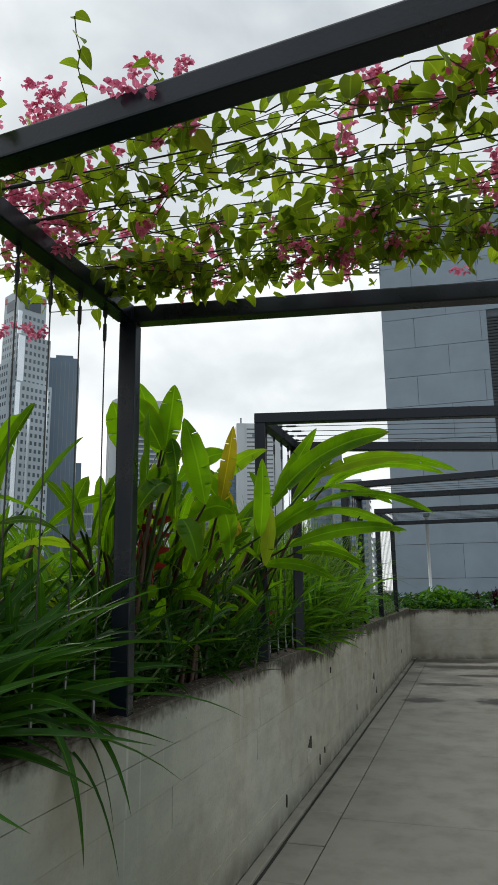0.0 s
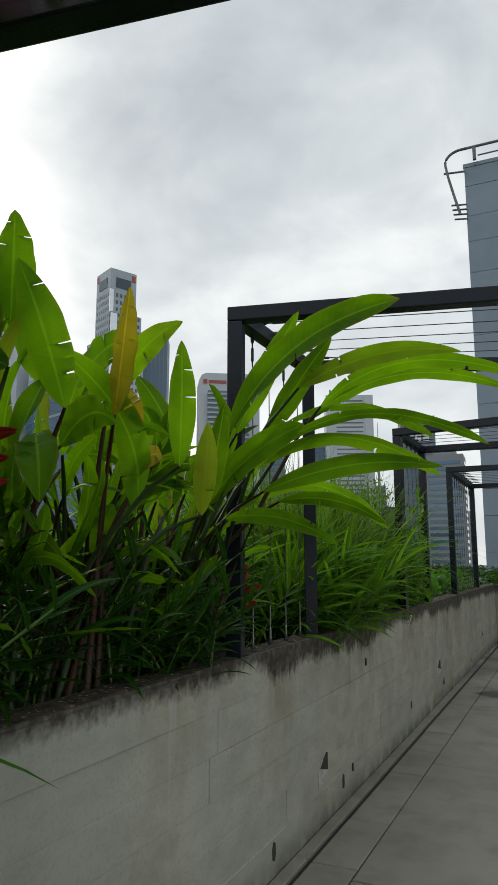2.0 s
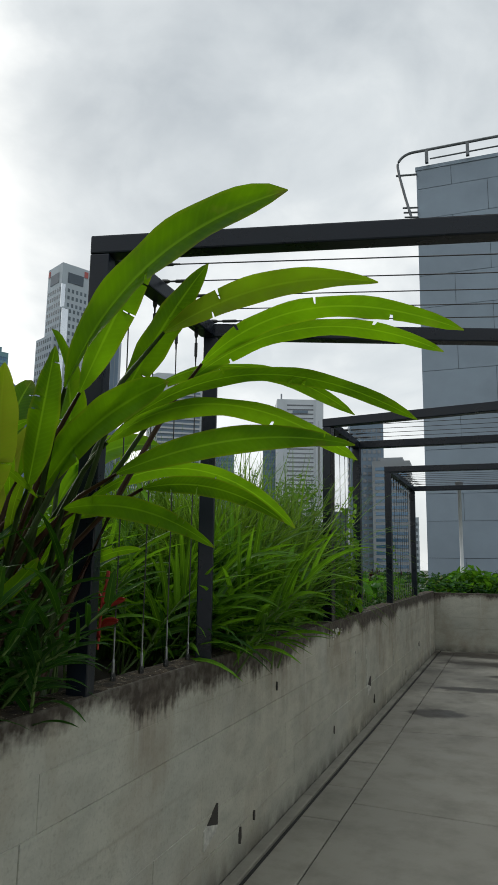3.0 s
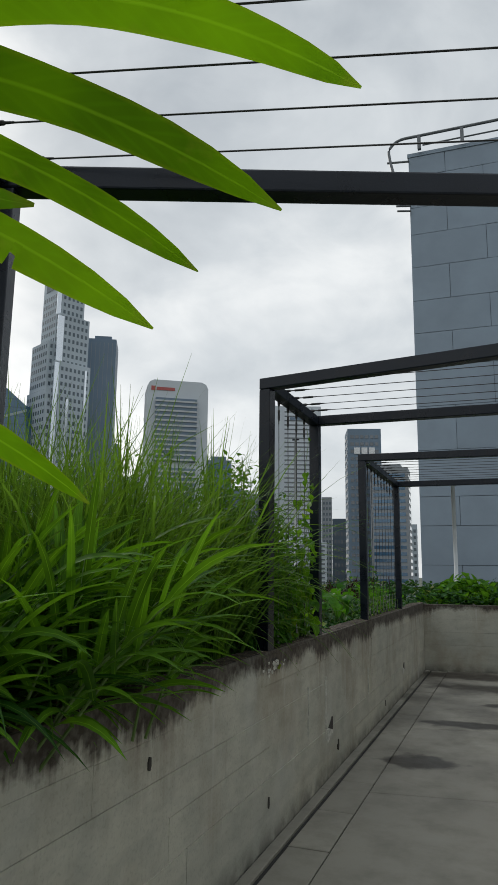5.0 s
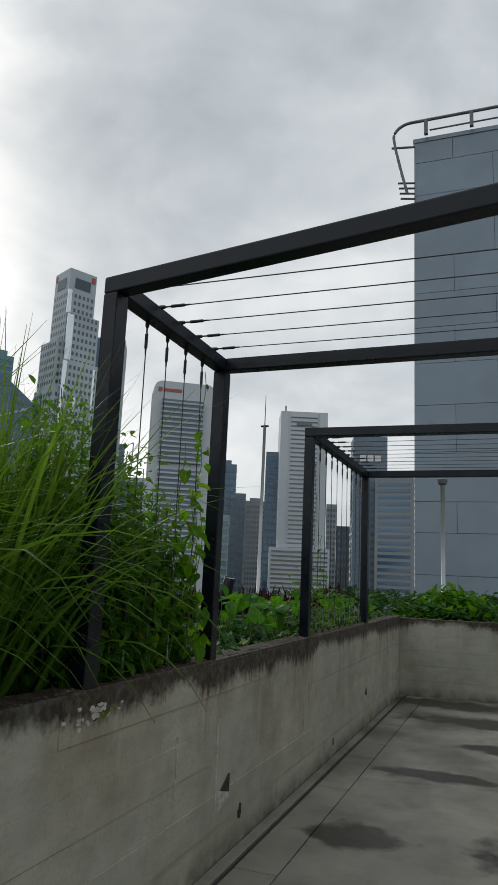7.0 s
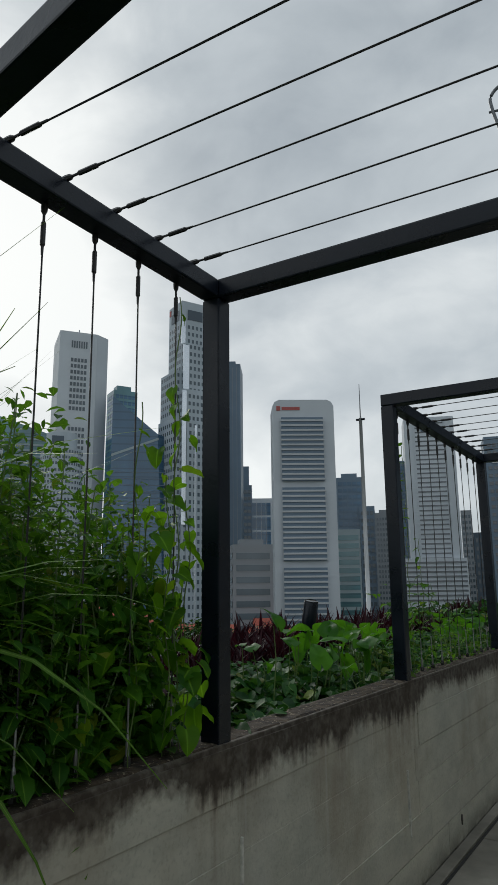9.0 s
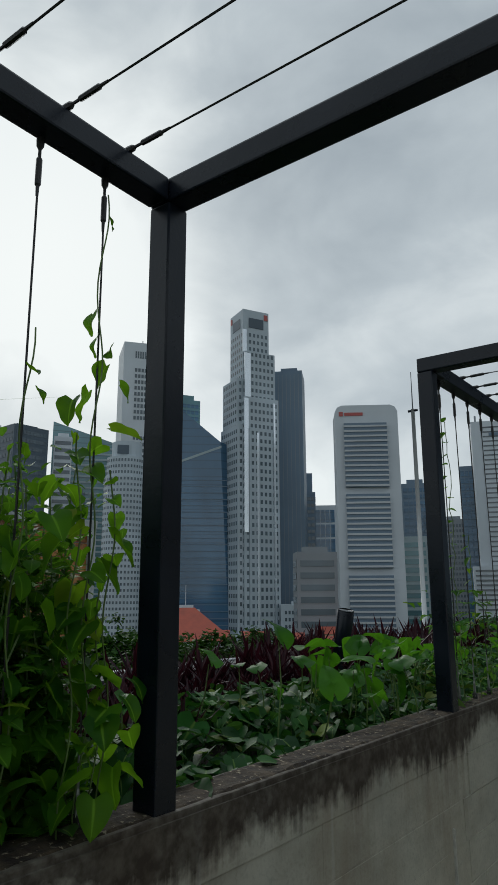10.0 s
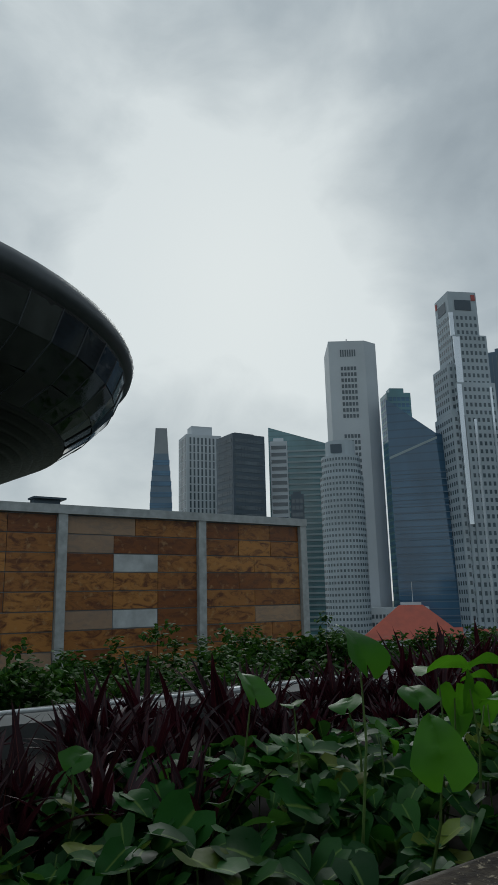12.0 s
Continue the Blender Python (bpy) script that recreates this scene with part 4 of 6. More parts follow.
def coral_vine():
    """Flowering climber that lies over the first frame's cables."""
    r = random.Random(17)
    p = thing("coral_vine", "coral vine with green leaves and pink flowers over pergola cables", "vine")
    kinds = heart_variants(VINE_LEAF_ONE, 0.060, 6, 3, 1.0, 0.5)
    stems, leaves, fl = Geo(), Geo(), Geo()
    rows = spaced(2.24, 2.98, 5)

    def thick(x, y):
        return 0.44 + 0.75 * noise.noise(Vector((x * 1.5, y * 2.4, 0.3))) + (0.15 if x < 0.4 else 0.0) + (0.35 if y > 2.86 else 0.0)

    spots = []
    for y in [2.16] + rows + [3.02, 2.4, 2.6, 2.78, 2.3, 2.9, 2.96, 3.06]:
        for k in range(2):
            pts, x = [], -1.75 - r.uniform(0, 0.3)
            yy, z = y + r.gauss(0, 0.03), 2.62
            while x < 1.6:
                pts.append(Vector((x, yy, z)))
                x += r.uniform(0.06, 0.12)
                yy += (y - yy) * 0.3 + r.gauss(0, 0.03)
                z += (2.615 - z) * 0.4 + r.gauss(0, 0.018)
            stems.tube(pts, r.uniform(0.0012, 0.0026), 4)
            spots += pts
    made = 0
    for _ in range(4000):
        q = r.choice(spots) + Vector((r.gauss(0, 0.04), r.gauss(0, 0.055), abs(r.gauss(0.02, 0.07)) - 0.03))
        if not (1.96 < q.y < 3.22) or r.random() > thick(q.x, q.y):
            continue
        m = turned(q, r.uniform(0, 6.3), r.uniform(-1.6, 0.3), r.gauss(0, 0.7), r.uniform(0.5, 1.2))
        if made < 290 and -1.6 < q.x < 0.3 and q.z < 2.66:
            ob = part("leaf", r.choice(kinds), VINE_LEAF_ONE, p)
            ob.matrix_basis = m
            made += 1
        else:
            L = 0.060 * m.to_scale().x
            leaves.blade(q, m.to_3x3() @ Vector((0, 1, 0)), L, L * 0.85, r.uniform(0.1, 0.8), 0.35, heart_shape, 6, r.uniform(-0.9, 0.9), 3, 0.12)
    # loose shoots that stand above and hang below
    for _ in range(46):
        b = r.choice(spots)
        d = Vector((r.gauss(-0.1, 0.5), r.gauss(0, 0.4), r.uniform(0.1, 1.0))).normalized()
        pts = [b + d * (0.05 * i) + Vector((r.gauss(0, 0.006), r.gauss(0, 0.006), -0.002 * i * i)) for i in range(r.randint(4, 8))]
        stems.tube(pts, 0.0014, 4)
        for q in pts[1:]:
            leaves.blade(q, (r.uniform(-1, 1), r.uniform(-1, 1), r.uniform(-0.8, 0.5)), 0.05, 0.04, 0.5, 0.3, heart_shape, 5, 0, 3, 0.1)
    part("stem_mesh", stems, WOODY, p, kind="stuff")
    part("foliage", leaves, VINE_LEAF, p, smooth=True, kind="stuff")

    def spray(at, d, n, size=0.022):
        """A drooping spike of papery pink bracts."""
        g = Geo()
        d = Vector(d).normalized()
        q = Vector(at)
        for i in range(n):
            for _ in range(2):
                o = q + Vector((r.gauss(0, 0.014), r.gauss(0, 0.012), r.gauss(0, 0.010)))
                for _ in range(3):
                    g.blade(o, (r.uniform(-1, 1), r.uniform(-1, 1), r.uniform(-0.9, 0.6)), size * r.uniform(0.7, 1.2), size * 0.85, 0.3, 0.5, oval_shape, 3)
            q = q + d * 0.017
            d = (d + Vector((r.gauss(0, 0.1), r.gauss(0, 0.1), -0.06))).normalized()
        part("flower_spray", g, PINK, p, "papery pink flower spray", True, "stuff")

    centres = [(-1.48, 2.96, 2.69, 12, 0.09), (-1.25, 3.0, 2.67, 9, 0.08), (-0.78, 3.02, 2.64, 6, 0.05), (0.1, 3.28, 2.53, 4, 0.04), (-1.66, 2.5, 3.05, 9, 0.10), (-1.80, 2.48, 3.08, 6, 0.08), (-1.2, 2.45, 3.08, 2, 0.05), (-1.62, 2.45, 2.80, 14, 0.12), (-1.70, 2.62, 2.74, 14, 0.13), (-1.72, 2.55, 2.66, 16, 0.16), (-1.55, 2.35, 2.62, 10, 0.12), (-1.98, 2.75, 2.85, 9, 0.13), (-2.1, 2.9, 2.5, 4, 0.08), (-0.52, 2.35, 2.70, 7, 0.07),
               (-0.2, 2.3, 2.68, 9, 0.10), (-0.9, 2.85, 2.60, 5, 0.09), (-0.7, 2.95, 2.58, 5, 0.08), (-0.3, 2.95, 2.62, 7, 0.12), (0.1, 2.7, 2.64, 9, 0.16),
               (-1.15, 2.5, 2.62, 4, 0.12), (-0.05, 3.25, 2.55, 3, 0.05), (-1.0, 2.2, 2.66, 4, 0.1), (0.7, 2.6, 2.65, 10, 0.25), (-0.55, 2.6, 2.6, 4, 0.10)]
    for x, y, z, n, s in centres:
        for _ in range(n):
            spray((x + r.gauss(0, s * 1.25), y + r.gauss(0, s), z + r.gauss(0, s * 0.4)), (r.gauss(0, 0.6), r.gauss(0, 0.6), r.uniform(-0.4, 0.7)), r.randint(4, 8), 0.021)


def climbers():
    """Beans and ferny creepers on the vertical cables of the third frame."""
    r = random.Random(41)
    p = thing("climbing_beans", "bean climbers with fresh leaves twining up vertical cables", "vine", (0, 0, 0.86))
    o = Vector((0, 0, -0.86))
    kinds = heart_variants(BEAN, 0.078, 5, 8, 1.1, 0.45)
    stems, leaves = Geo(), Geo()
    for y, top, size in ((9.32, 2.48, 0.075), (9.13, 2.06, 0.07), (8.94, 1.45, 0.06), (9.28, 1.85, 0.075), (9.38, 1.8, 0.07), (9.36, 1.5, 0.07)):
        z, pts = 0.9, []
        while z < top:
            a = z * 16
            pts.append(Vector((-1.65 + 0.010 * math.cos(a), y + 0.010 * math.sin(a), z)) + o)
            z += 0.035
        stems.tube(pts, 0.0021, 5)
        for q in pts:
            dens = 1.0 if q.z + 0.86 < top - 0.35 else 0.42
            if r.random() < dens and q.z > 0.2:
                low = max(0.12, min(1.0, (top - (q.z + 0.86)) * 1.25))
                off = Vector((r.gauss(-0.02, 0.045), r.gauss(0, 0.06), r.gauss(0, 0.02))) * low
                ob = part("leaf", r.choice(kinds), BEAN, p)
                ob.matrix_basis = turned(q + off, r.uniform(0, 6.3), r.uniform(-1.4, -0.3), r.gauss(0, 0.4), (0.38 + 0.72 * low) * r.uniform(0.75, 1.25))
    part("stem_mesh", stems, STEM, p, kind="stuff")
    p = thing("ferny_creeper", "loose feathery green creeper in the planter behind cables", "plant", (0, 0, 0.86))
    for _ in range(310):
        y, x = r.uniform(8.40, 9.45), r.uniform(-2.4, -1.69)
        top = r.uniform(0.4, 0.98) if y > 8.92 else r.choice((r.uniform(0.25, 0.6), r.uniform(0.5, 1.0), r.uniform(0.9, 1.32)))
        foot = Vector((x, y, 0))
        tip = foot + Vector((min(0.02, r.gauss(-0.04, 0.12)), r.gauss(0, 0.22), top))
        tip.y = min(max(tip.y, 8.25), 9.44)
        stems2.tube([foot, foot.lerp(tip, 0.5) + Vector((0, 0, 0.02)), tip], 0.0025, 4)
        n = int(top * 26) + 4
        for i in range(n):
            q = foot.lerp(tip, (i + 1) / n)
            sz = 1.25 - 0.75 * i / n
            sp = 0.02 + 0.035 * i / n
            for _ in range(4):
                leaves.blade(q + Vector((r.gauss(0, sp), r.gauss(0, sp), r.gauss(0, 0.02))), (r.uniform(-1, 1), r.uniform(-1, 1), r.uniform(-0.6, 0.4)), r.uniform(0.048, 0.098) * sz, r.uniform(0.022, 0.055) * sz, 0.6, 0.3, oval_shape, 3, r.uniform(-0.5, 0.5))
    part("stem_mesh", stems2, STEM, p, kind="stuff")
    part("foliage", leaves, CLIMBER, p, smooth=True, kind="stuff")
    # last frame: thin creepers, some little leaves on the first cables
    p = thing("young_creeper", "young creeper with small leaves on the far cables", "vine", (0, 0, 0.86))
    g, s = Geo(), Geo()
    for y, top in zip(spaced(11.55, 13.4, 10), (1.5, 0.95, 0.7, 0.45, 0.5, 0.4, 0.3, 0.35, 0.3, 0.3)):
        z = 0.1
        pts = []
        while z < top:
            q = Vector((-1.65 + r.gauss(0, 0.006), y + r.gauss(0, 0.006), z))
            pts.append(q)
            for _ in range(1 if z > 0.7 else 6):
                sp = 0.01 if z > 0.7 else 0.10
                g.blade(q + Vector((-abs(r.gauss(0, sp)), r.gauss(0, sp), 0)), (r.uniform(-1, 1), r.uniform(-1, 1), r.uniform(-0.5, 0.2)), r.uniform(0.03, 0.06), r.uniform(0.02, 0.04), 0.6, 0.3, heart_shape, 4)
            z += 0.055
        s.tube(pts, 0.002, 4)
    part("stem_mesh", s, STEM, p, kind="stuff")
    part("foliage", g, CLIMBER, p, smooth=True, kind="stuff")


stems2 = Geo()


def taro_leaf(size, seed):
    """An arrow-shaped leaf hung from its stalk: two back lobes, half folded along the midrib, pointed tip."""
    r = random.Random(seed + 90)
    g = Geo()
    rows, n = [], 11
    p, d = Vector((0, -0.28 * size, 0.02)), Vector((0, 1, 0.12)).normalized()
    fold, ph = r.uniform(0.15, 0.5), r.uniform(0, 6)
    for i in range(n + 1):
        t = i / n
        w = size * 0.46 * (min(1.0, (t + 0.05) / 0.26) ** 0.6) * (1 - max(0.0, t - 0.26) / 0.74) ** 0.66
        gap = size * 0.07 * max(0.0, 1 - t / 0.2)
        pts = []
        for u in (-1, -0.6, -0.02, 0.02, 0.6, 1):
            s_ = 1 if u > 0 else -1
            x = s_ * (gap if abs(u) < 0.1 else gap * (1 - abs(u)) + abs(u) * max(w, gap))
            pts.append(p + Vector((x, 0, abs(x) * fold + 0.05 * size * math.sin(t * 8 + ph + u) * abs(u))))
        rows.append((pts, t))
        p = p + d * (size * 1.2 / n)
        d = (d + Vector((0, 0, -r.uniform(0.06, 0.12)))).normalized()
    k = len(g.v)
    g.strip(rows)
    # the notch between the lobes stays open
    cut = {(k + i * 6 + 2, k + i * 6 + 3) for i in range(2)}
    keep = [(f, g.uv[4 * q:4 * q + 4]) for q, f in enumerate(g.f) if (f[0], f[1]) not in cut]
    g.f, g.uv = [f for f, _ in keep], [c for _, us in keep for c in us]
    return g.mesh("leaf", TARO, True)


def ground_cover():
    """Sweet potato mat along the wall, with bright heart leaves standing out of it."""
    r = random.Random(53)
    p = thing("sweet_potato_patch", "mat of dull green sweet potato leaves in the planter", "plant", (0, 0, 0.86))
    kinds = heart_variants(POTATO, 0.098, 6, 12, 0.9, 0.35)
    far = Geo()
    stems = Geo()
    made = 0
    for _ in range(3300):
        y, x = r.uniform(9.65, 15.5), r.uniform(-2.75, -1.70)
        hgt = 0.05 + 0.11 * (0.5 + 0.5 * noise.noise(Vector((x * 2, y * 2, 0)))) + max(0, -1.9 - x) * 0.05 + r.uniform(-0.05, 0.05)
        q = Vector((x, y, hgt))
        m = turned(q, r.uniform(0, 6.3), r.uniform(-0.75, 0.15), r.gauss(0, 0.3), r.uniform(0.55, 1.15))
        if made < 300 and 9.65 < y < 11.2 and r.random() < 0.6:
            ob = part("leaf", r.choice(kinds), POTATO, p)
            ob.matrix_basis = m
            made += 1
            if made % 3 == 0:
                stems.tube([q, q + Vector((r.gauss(0, 0.04), r.gauss(0, 0.04), -hgt))], 0.0025, 4)
        else:
            L = 0.086 * m.to_scale().x
            far.blade(q, m.to_3x3() @ Vector((0, 1, 0)), L, L * 0.85, 0.5, 0.25, heart_shape, 6, r.gauss(0, 0.3), 3, 0.12)
    for _ in range(420):          # low growth under the climbers
        y, x = r.uniform(8.3, 9.65), r.uniform(-3.0, -1.72)
        q = Vector((x, y, r.uniform(0.03, 0.30)))
        far.blade(q, (r.uniform(-1, 1), r.uniform(-1, 1), r.uniform(-0.4, 0.4)), r.uniform(0.05, 0.10), r.uniform(0.04, 0.08), 0.6, 0.3, heart_shape, 5, r.gauss(0, 0.4), 3, 0.1)
    for _ in range(3200):          # planter beyond the end wall
        y, x = r.uniform(15.82, 18.6), r.uniform(-3.6, 2.0)
        y = max(y, 15.86 + 0.105 * (x + 1.7))
        q = Vector((x, y, r.uniform(0.06, 0.28) + 0.06 * (y - 15.8) + 0.06 * noise.noise(Vector((x * 2, y, 0)))))
        far.blade(q, (r.uniform(-1, 1), r.uniform(-1, 1), r.uniform(-0.2, 0.6)), r.uniform(0.06, 0.13), r.uniform(0.05, 0.10), 0.6, 0.3, heart_shape, 5, r.gauss(0, 0.4), 3, 0.1)
    part("foliage", far, POTATO_MAT, p, smooth=True, kind="stuff")
    mound = thing("leafy_mound", "fresh bright green leafy mound behind the end wall", "plant", (-1.0, 16.6, 0.84))
    g = Geo()
    for _ in range(900):
        x, y = r.gauss(0, 0.42), r.gauss(0, 0.3)
        top = 0.50 * math.exp(-(x * x) / 0.4 - y * y / 0.25)
        if y < -0.55 + 0.105 * x:
            continue
        g.blade((x, y, r.uniform(0.05, 0.08 + top)), (r.uniform(-1, 1), r.uniform(-1, 1), r.uniform(-0.1, 0.9)), r.uniform(0.08, 0.16), r.uniform(0.05, 0.10), 0.7, 0.35, heart_shape, 5, r.gauss(0, 0.5), 3, 0.1)
    part("foliage", g, MOUND, mound, smooth=True, kind="stuff")
    part("stem_mesh", stems, STEM, p, kind="stuff")
    taro_kinds = [taro_leaf(0.155, k) for k in range(5)]
    q0 = thing("heart_leaf_plant", "bright green heart-shaped leaves on tall thin stalks", "plant", (0, 0, 0.86))
    standing = [(-2.05, 10.64, 1.31, 1.0, 1.15), (-2.27, 10.80, 1.17, 0.75, 0.5), (-2.31, 10.52, 1.22, 0.85, 0.8), (-2.18, 10.55, 1.21, 0.5, 0.2),
                (-2.07, 10.84, 1.20, 0.85, 0.6), (-1.76, 10.55, 1.15, 0.95, 1.2), (-2.35, 10.09, 1.12, 0.6, 0.5), (-2.23, 10.43, 1.08, 0.45, 0.4)]
    spots = [p[:4] for p in standing]
    spots += [(-1.78, 11.20, 1.18, 1.0), (-1.84, 11.0, 1.12, 0.9), (-1.95, 11.35, 1.20, 0.9), (-2.0, 11.15, 1.16, 0.8)]
    for _ in range(62):
        spots.append((r.uniform(-2.4, -1.76), r.choice((r.uniform(10.9, 12.6), r.uniform(10.9, 15.3))), r.uniform(1.08, 1.26), r.uniform(0.6, 1.1)))
    for i, (x, y, z, s) in enumerate(spots):
        g = Geo()
        top = Vector((x, y, z - 0.86))
        foot = Vector((x + r.gauss(-0.02, 0.05), y + r.gauss(0, 0.05), 0))
        g.tube([foot, foot.lerp(top, 0.6) + Vector((0.01, 0.01, 0.02)), top], [0.004, 0.003, 0.002], 5)
        part("stalk", g, STEM, q0)
        ob = part("leaf", r.choice(taro_kinds), TARO, q0)
        if i < len(standing):          # held up towards the walkway
            ob.matrix_basis = turned(top, 0.9 + r.gauss(0, 0.25), standing[i][4], r.gauss(0, 0.25), s * 0.9)
        else:
            ob.matrix_basis = turned(top, r.gauss(0.7, 0.9), r.choice((r.uniform(-1.2, -0.3), r.uniform(-0.2, 1.0))), r.gauss(0.1, 0.5), s * 0.88)


MOUND = leaf_material("bright_mound_leaf", (0.03, 0.12, 0.01), (0.085, 0.26, 0.018), (0.25, 0.55, 0.02), 0.36, 0.45, 0, True)
POTATO_MAT = leaf_material("sweet_potato_mass", (0.009, 0.045, 0.012), (0.034, 0.115, 0.024), (0.10, 0.26, 0.03), 0.24, 0.5, 0, True, None, 0.1, 0.1)


def cordylines():
    r = random.Random(61)
    first = []
    for v in range(5):
        p = thing("cordyline", "dark purple cordyline with upright strap leaves", "plant", (-3.2, 9.0 + v * 0.5, 0.86), 0, "purple cordylines along the ledge")
        g = Geo()
        for i in range(20):
            a = r.uniform(0, 6.3)
            k = r.uniform(0.15, 0.8)
            g.blade((r.gauss(0, 0.03), r.gauss(0, 0.03), r.uniform(0.0, 0.10)), (math.cos(a) * k, math.sin(a) * k, 1), r.uniform(0.20, 0.38), r.uniform(0.028, 0.046), r.uniform(0.3, 1.3), 0.5, strap_shape, 7)
        part("foliage", g, CORDY, p, smooth=True, kind="stuff")
        first.append(p)
    for _ in range(200):
        y = r.uniform(8.0, 16.0)
        x = r.uniform(-3.7, -2.75) if y > 10.6 else r.uniform(-3.7, -2.3)
        copy_thing(r.choice(first), pose(x, y, 0.84, 0, 0, r.uniform(0, 360)) @ Matrix.Scale(r.uniform(0.65, 0.95) * (1.25 if y > 12.2 else 1.0), 4))
    for _ in range(26):
        x = r.uniform(0.1, 2.0)
        copy_thing(r.choice(first), pose(x, r.uniform(16.25, 16.9) + 0.1 * x, 0.98, 0, 0, r.uniform(0, 360)) @ Matrix.Scale(r.uniform(0.9, 1.15), 4))
    for _ in range(22):
        copy_thing(r.choice(first), pose(r.choice((r.uniform(-0.6, 2.0), r.uniform(-0.6, 2.0), r.uniform(-3.6, -2.4))), r.uniform(17.2, 18.4), 0.95, 0, 0, r.uniform(0, 360)))


def small_tree(at, height, R, seed, first=None):
    r = random.Random(seed)
    p = thing("small_tree", "small bushy green tree on the lower terrace", "tree", at, 0, "trees on the lower terrace")
    s, g = Geo(), Geo()
    s.tube([(0, 0, 0), (0.04, 0.02, height * 0.35), (0.0, 0.05, height * 0.6)], [0.10, 0.07, 0.05], 7)
    for _ in range(26):
        a, e = r.uniform(0, 6.3), r.uniform(0.2, 1.3)
        tip = Vector((math.cos(a) * R * 0.8, math.sin(a) * R * 0.8, height * (0.46 + 0.42 * math.sin(e) * r.uniform(0.6, 1.25))))
        b = Vector((0, 0.03, height * r.uniform(0.35, 0.6)))
        s.tube([b, b.lerp(tip, 0.5) + Vector((0, 0, 0.12)), tip], [0.035, 0.022, 0.010], 5)
        for _ in range(17):
            c = b.lerp(tip, r.uniform(0.45, 1.12)) + Vector((r.gauss(0, R * 0.16), r.gauss(0, R * 0.16), r.gauss(0, R * 0.13)))
            for _ in range(30):
                q = c + Vector((r.gauss(0, 0.12), r.gauss(0, 0.12), r.gauss(0, 0.07)))
                g.blade(q, (r.uniform(-1, 1), r.uniform(-1, 1), r.uniform(-0.6, 0.4)), r.uniform(0.11, 0.20), r.uniform(0.07, 0.12), 0.5, 0.3, oval_shape, 3, r.uniform(-0.6, 0.6), 2)
    part("trunk", s, BARK, p)
    part("crown", g, TREE_LEAF, p, smooth=True)
    return p


def trees():
    a = small_tree((-13.0, 12.5, -3.6), 4.3, 1.5, 1)
    b = small_tree((-12.5, 16.2, -3.6), 4.35, 1.6, 2)
    r = random.Random(71)
    for x, y, s in ((-13.5, 14.3, 0.98), (-12.0, 18.3, 1.0), (-13.5, 20.3, 1.04), (-12.5, 22.6, 1.0), (-12.8, 10.6, 0.95), (-13.2, 8.4, 0.96),
                    (-17.5, 17.3, 1.0), (-17, 22, 1.02), (-11.5, 13.6, 0.9), (-11, 20.8, 0.93), (-14.6, 11.4, 0.97), (-14.8, 13.2, 0.95), (-14.6, 15.4, 0.98), (-14.4, 17.6, 1.0),
                    (-11.2, 11.8, 0.84), (-11.0, 15.4, 0.88), (-11.2, 17.2, 0.9), (-15.0, 9.6, 0.95), (-11.4, 9.6, 0.82), (-14.6, 19.4, 1.0), (-13.6, 24.5, 1.0), (-11.6, 24.2, 0.95)):
        copy_thing(r.choice((a, b)), pose(x, y, -3.6, 0, 0, r.uniform(0, 360)) @ Matrix.Scale(s, 4))


def garden_spot():
    p = thing("garden_spotlight", "black tilted garden spotlight on a short spike", "spotlight", (-2.75, 12.35, 0.86))
    g = Geo()
    g.tube([(0, 0, 0), (0, 0, 0.26)], 0.018, 8)
    part("spike", g, STEEL, p)
    g = Geo()
    d = Vector((0.07, -0.03, 0.30))
    b = Vector((0, 0, 0.24))
    g.tube([b, b + d * 0.05, b + d * 1.0, b + d * 1.02], [0.042, 0.052, 0.055, 0.048], 14)
    part("housing", g, STEEL, p, smooth=True)


def hose():
    r = random.Random(81)
    p = thing("irrigation_pipe", "thin white irrigation pipe along the ledge top", "pipe", (0, 0, 0.975))
    g = Geo()
    pts, y = [], 6.0
    while y < 20:
        pts.append(Vector((-4.16 + r.gauss(0, 0.012), y, 0.006 + abs(r.gauss(0, 0.006)))))
        y += 0.3
    g.tube(pts, 0.011, 6)
    part("pipe", g, WHITE_POLE, p, smooth=True)
    for i in range(4, len(pts) - 1, 5):
        g = Geo()
        c = pts[i]
        g.tube([c - Vector((0, 0.04, 0)), c + Vector((0, 0.04, 0))], 0.018, 7)
        part("coupling", g, WHITE_POLE, p)


# heliconias by the first and second frames
heliconia((-2.0, 3.75, 0.86), [], "tall heliconia clump with broad upright paddle leaves", 46, 9, faced=[
    ((-1.53, 3.72, 1.84), (-1.57, 3.55, 2.22), 0.17, 0), ((-1.79, 3.75, 2.11), (-1.83, 3.6, 2.43), 0.17, 0), ((-1.73, 3.7, 2.1), (-1.64, 3.6, 2.4), 0.16, 0), ((-1.68, 3.55, 2.08), (-1.8, 3.4, 2.31), 0.17, 0), ((-1.66, 3.75, 1.78), (-1.54, 3.65, 1.57), 0.16, 0), ((-1.69, 3.9, 1.77), (-1.41, 3.8, 1.8), 0.16, 0), ((-1.86, 3.5, 2.08), (-1.83, 3.35, 2.27), 0.15, 0), ((-1.63, 3.6, 1.94), (-1.77, 3.5, 1.86), 0.15, 0), ((-1.59, 3.4, 1.9), (-1.63, 3.2, 1.75), 0.14, 0), ((-1.78, 3.9, 1.98), (-1.83, 3.85, 2.21), 0.15, 0)])
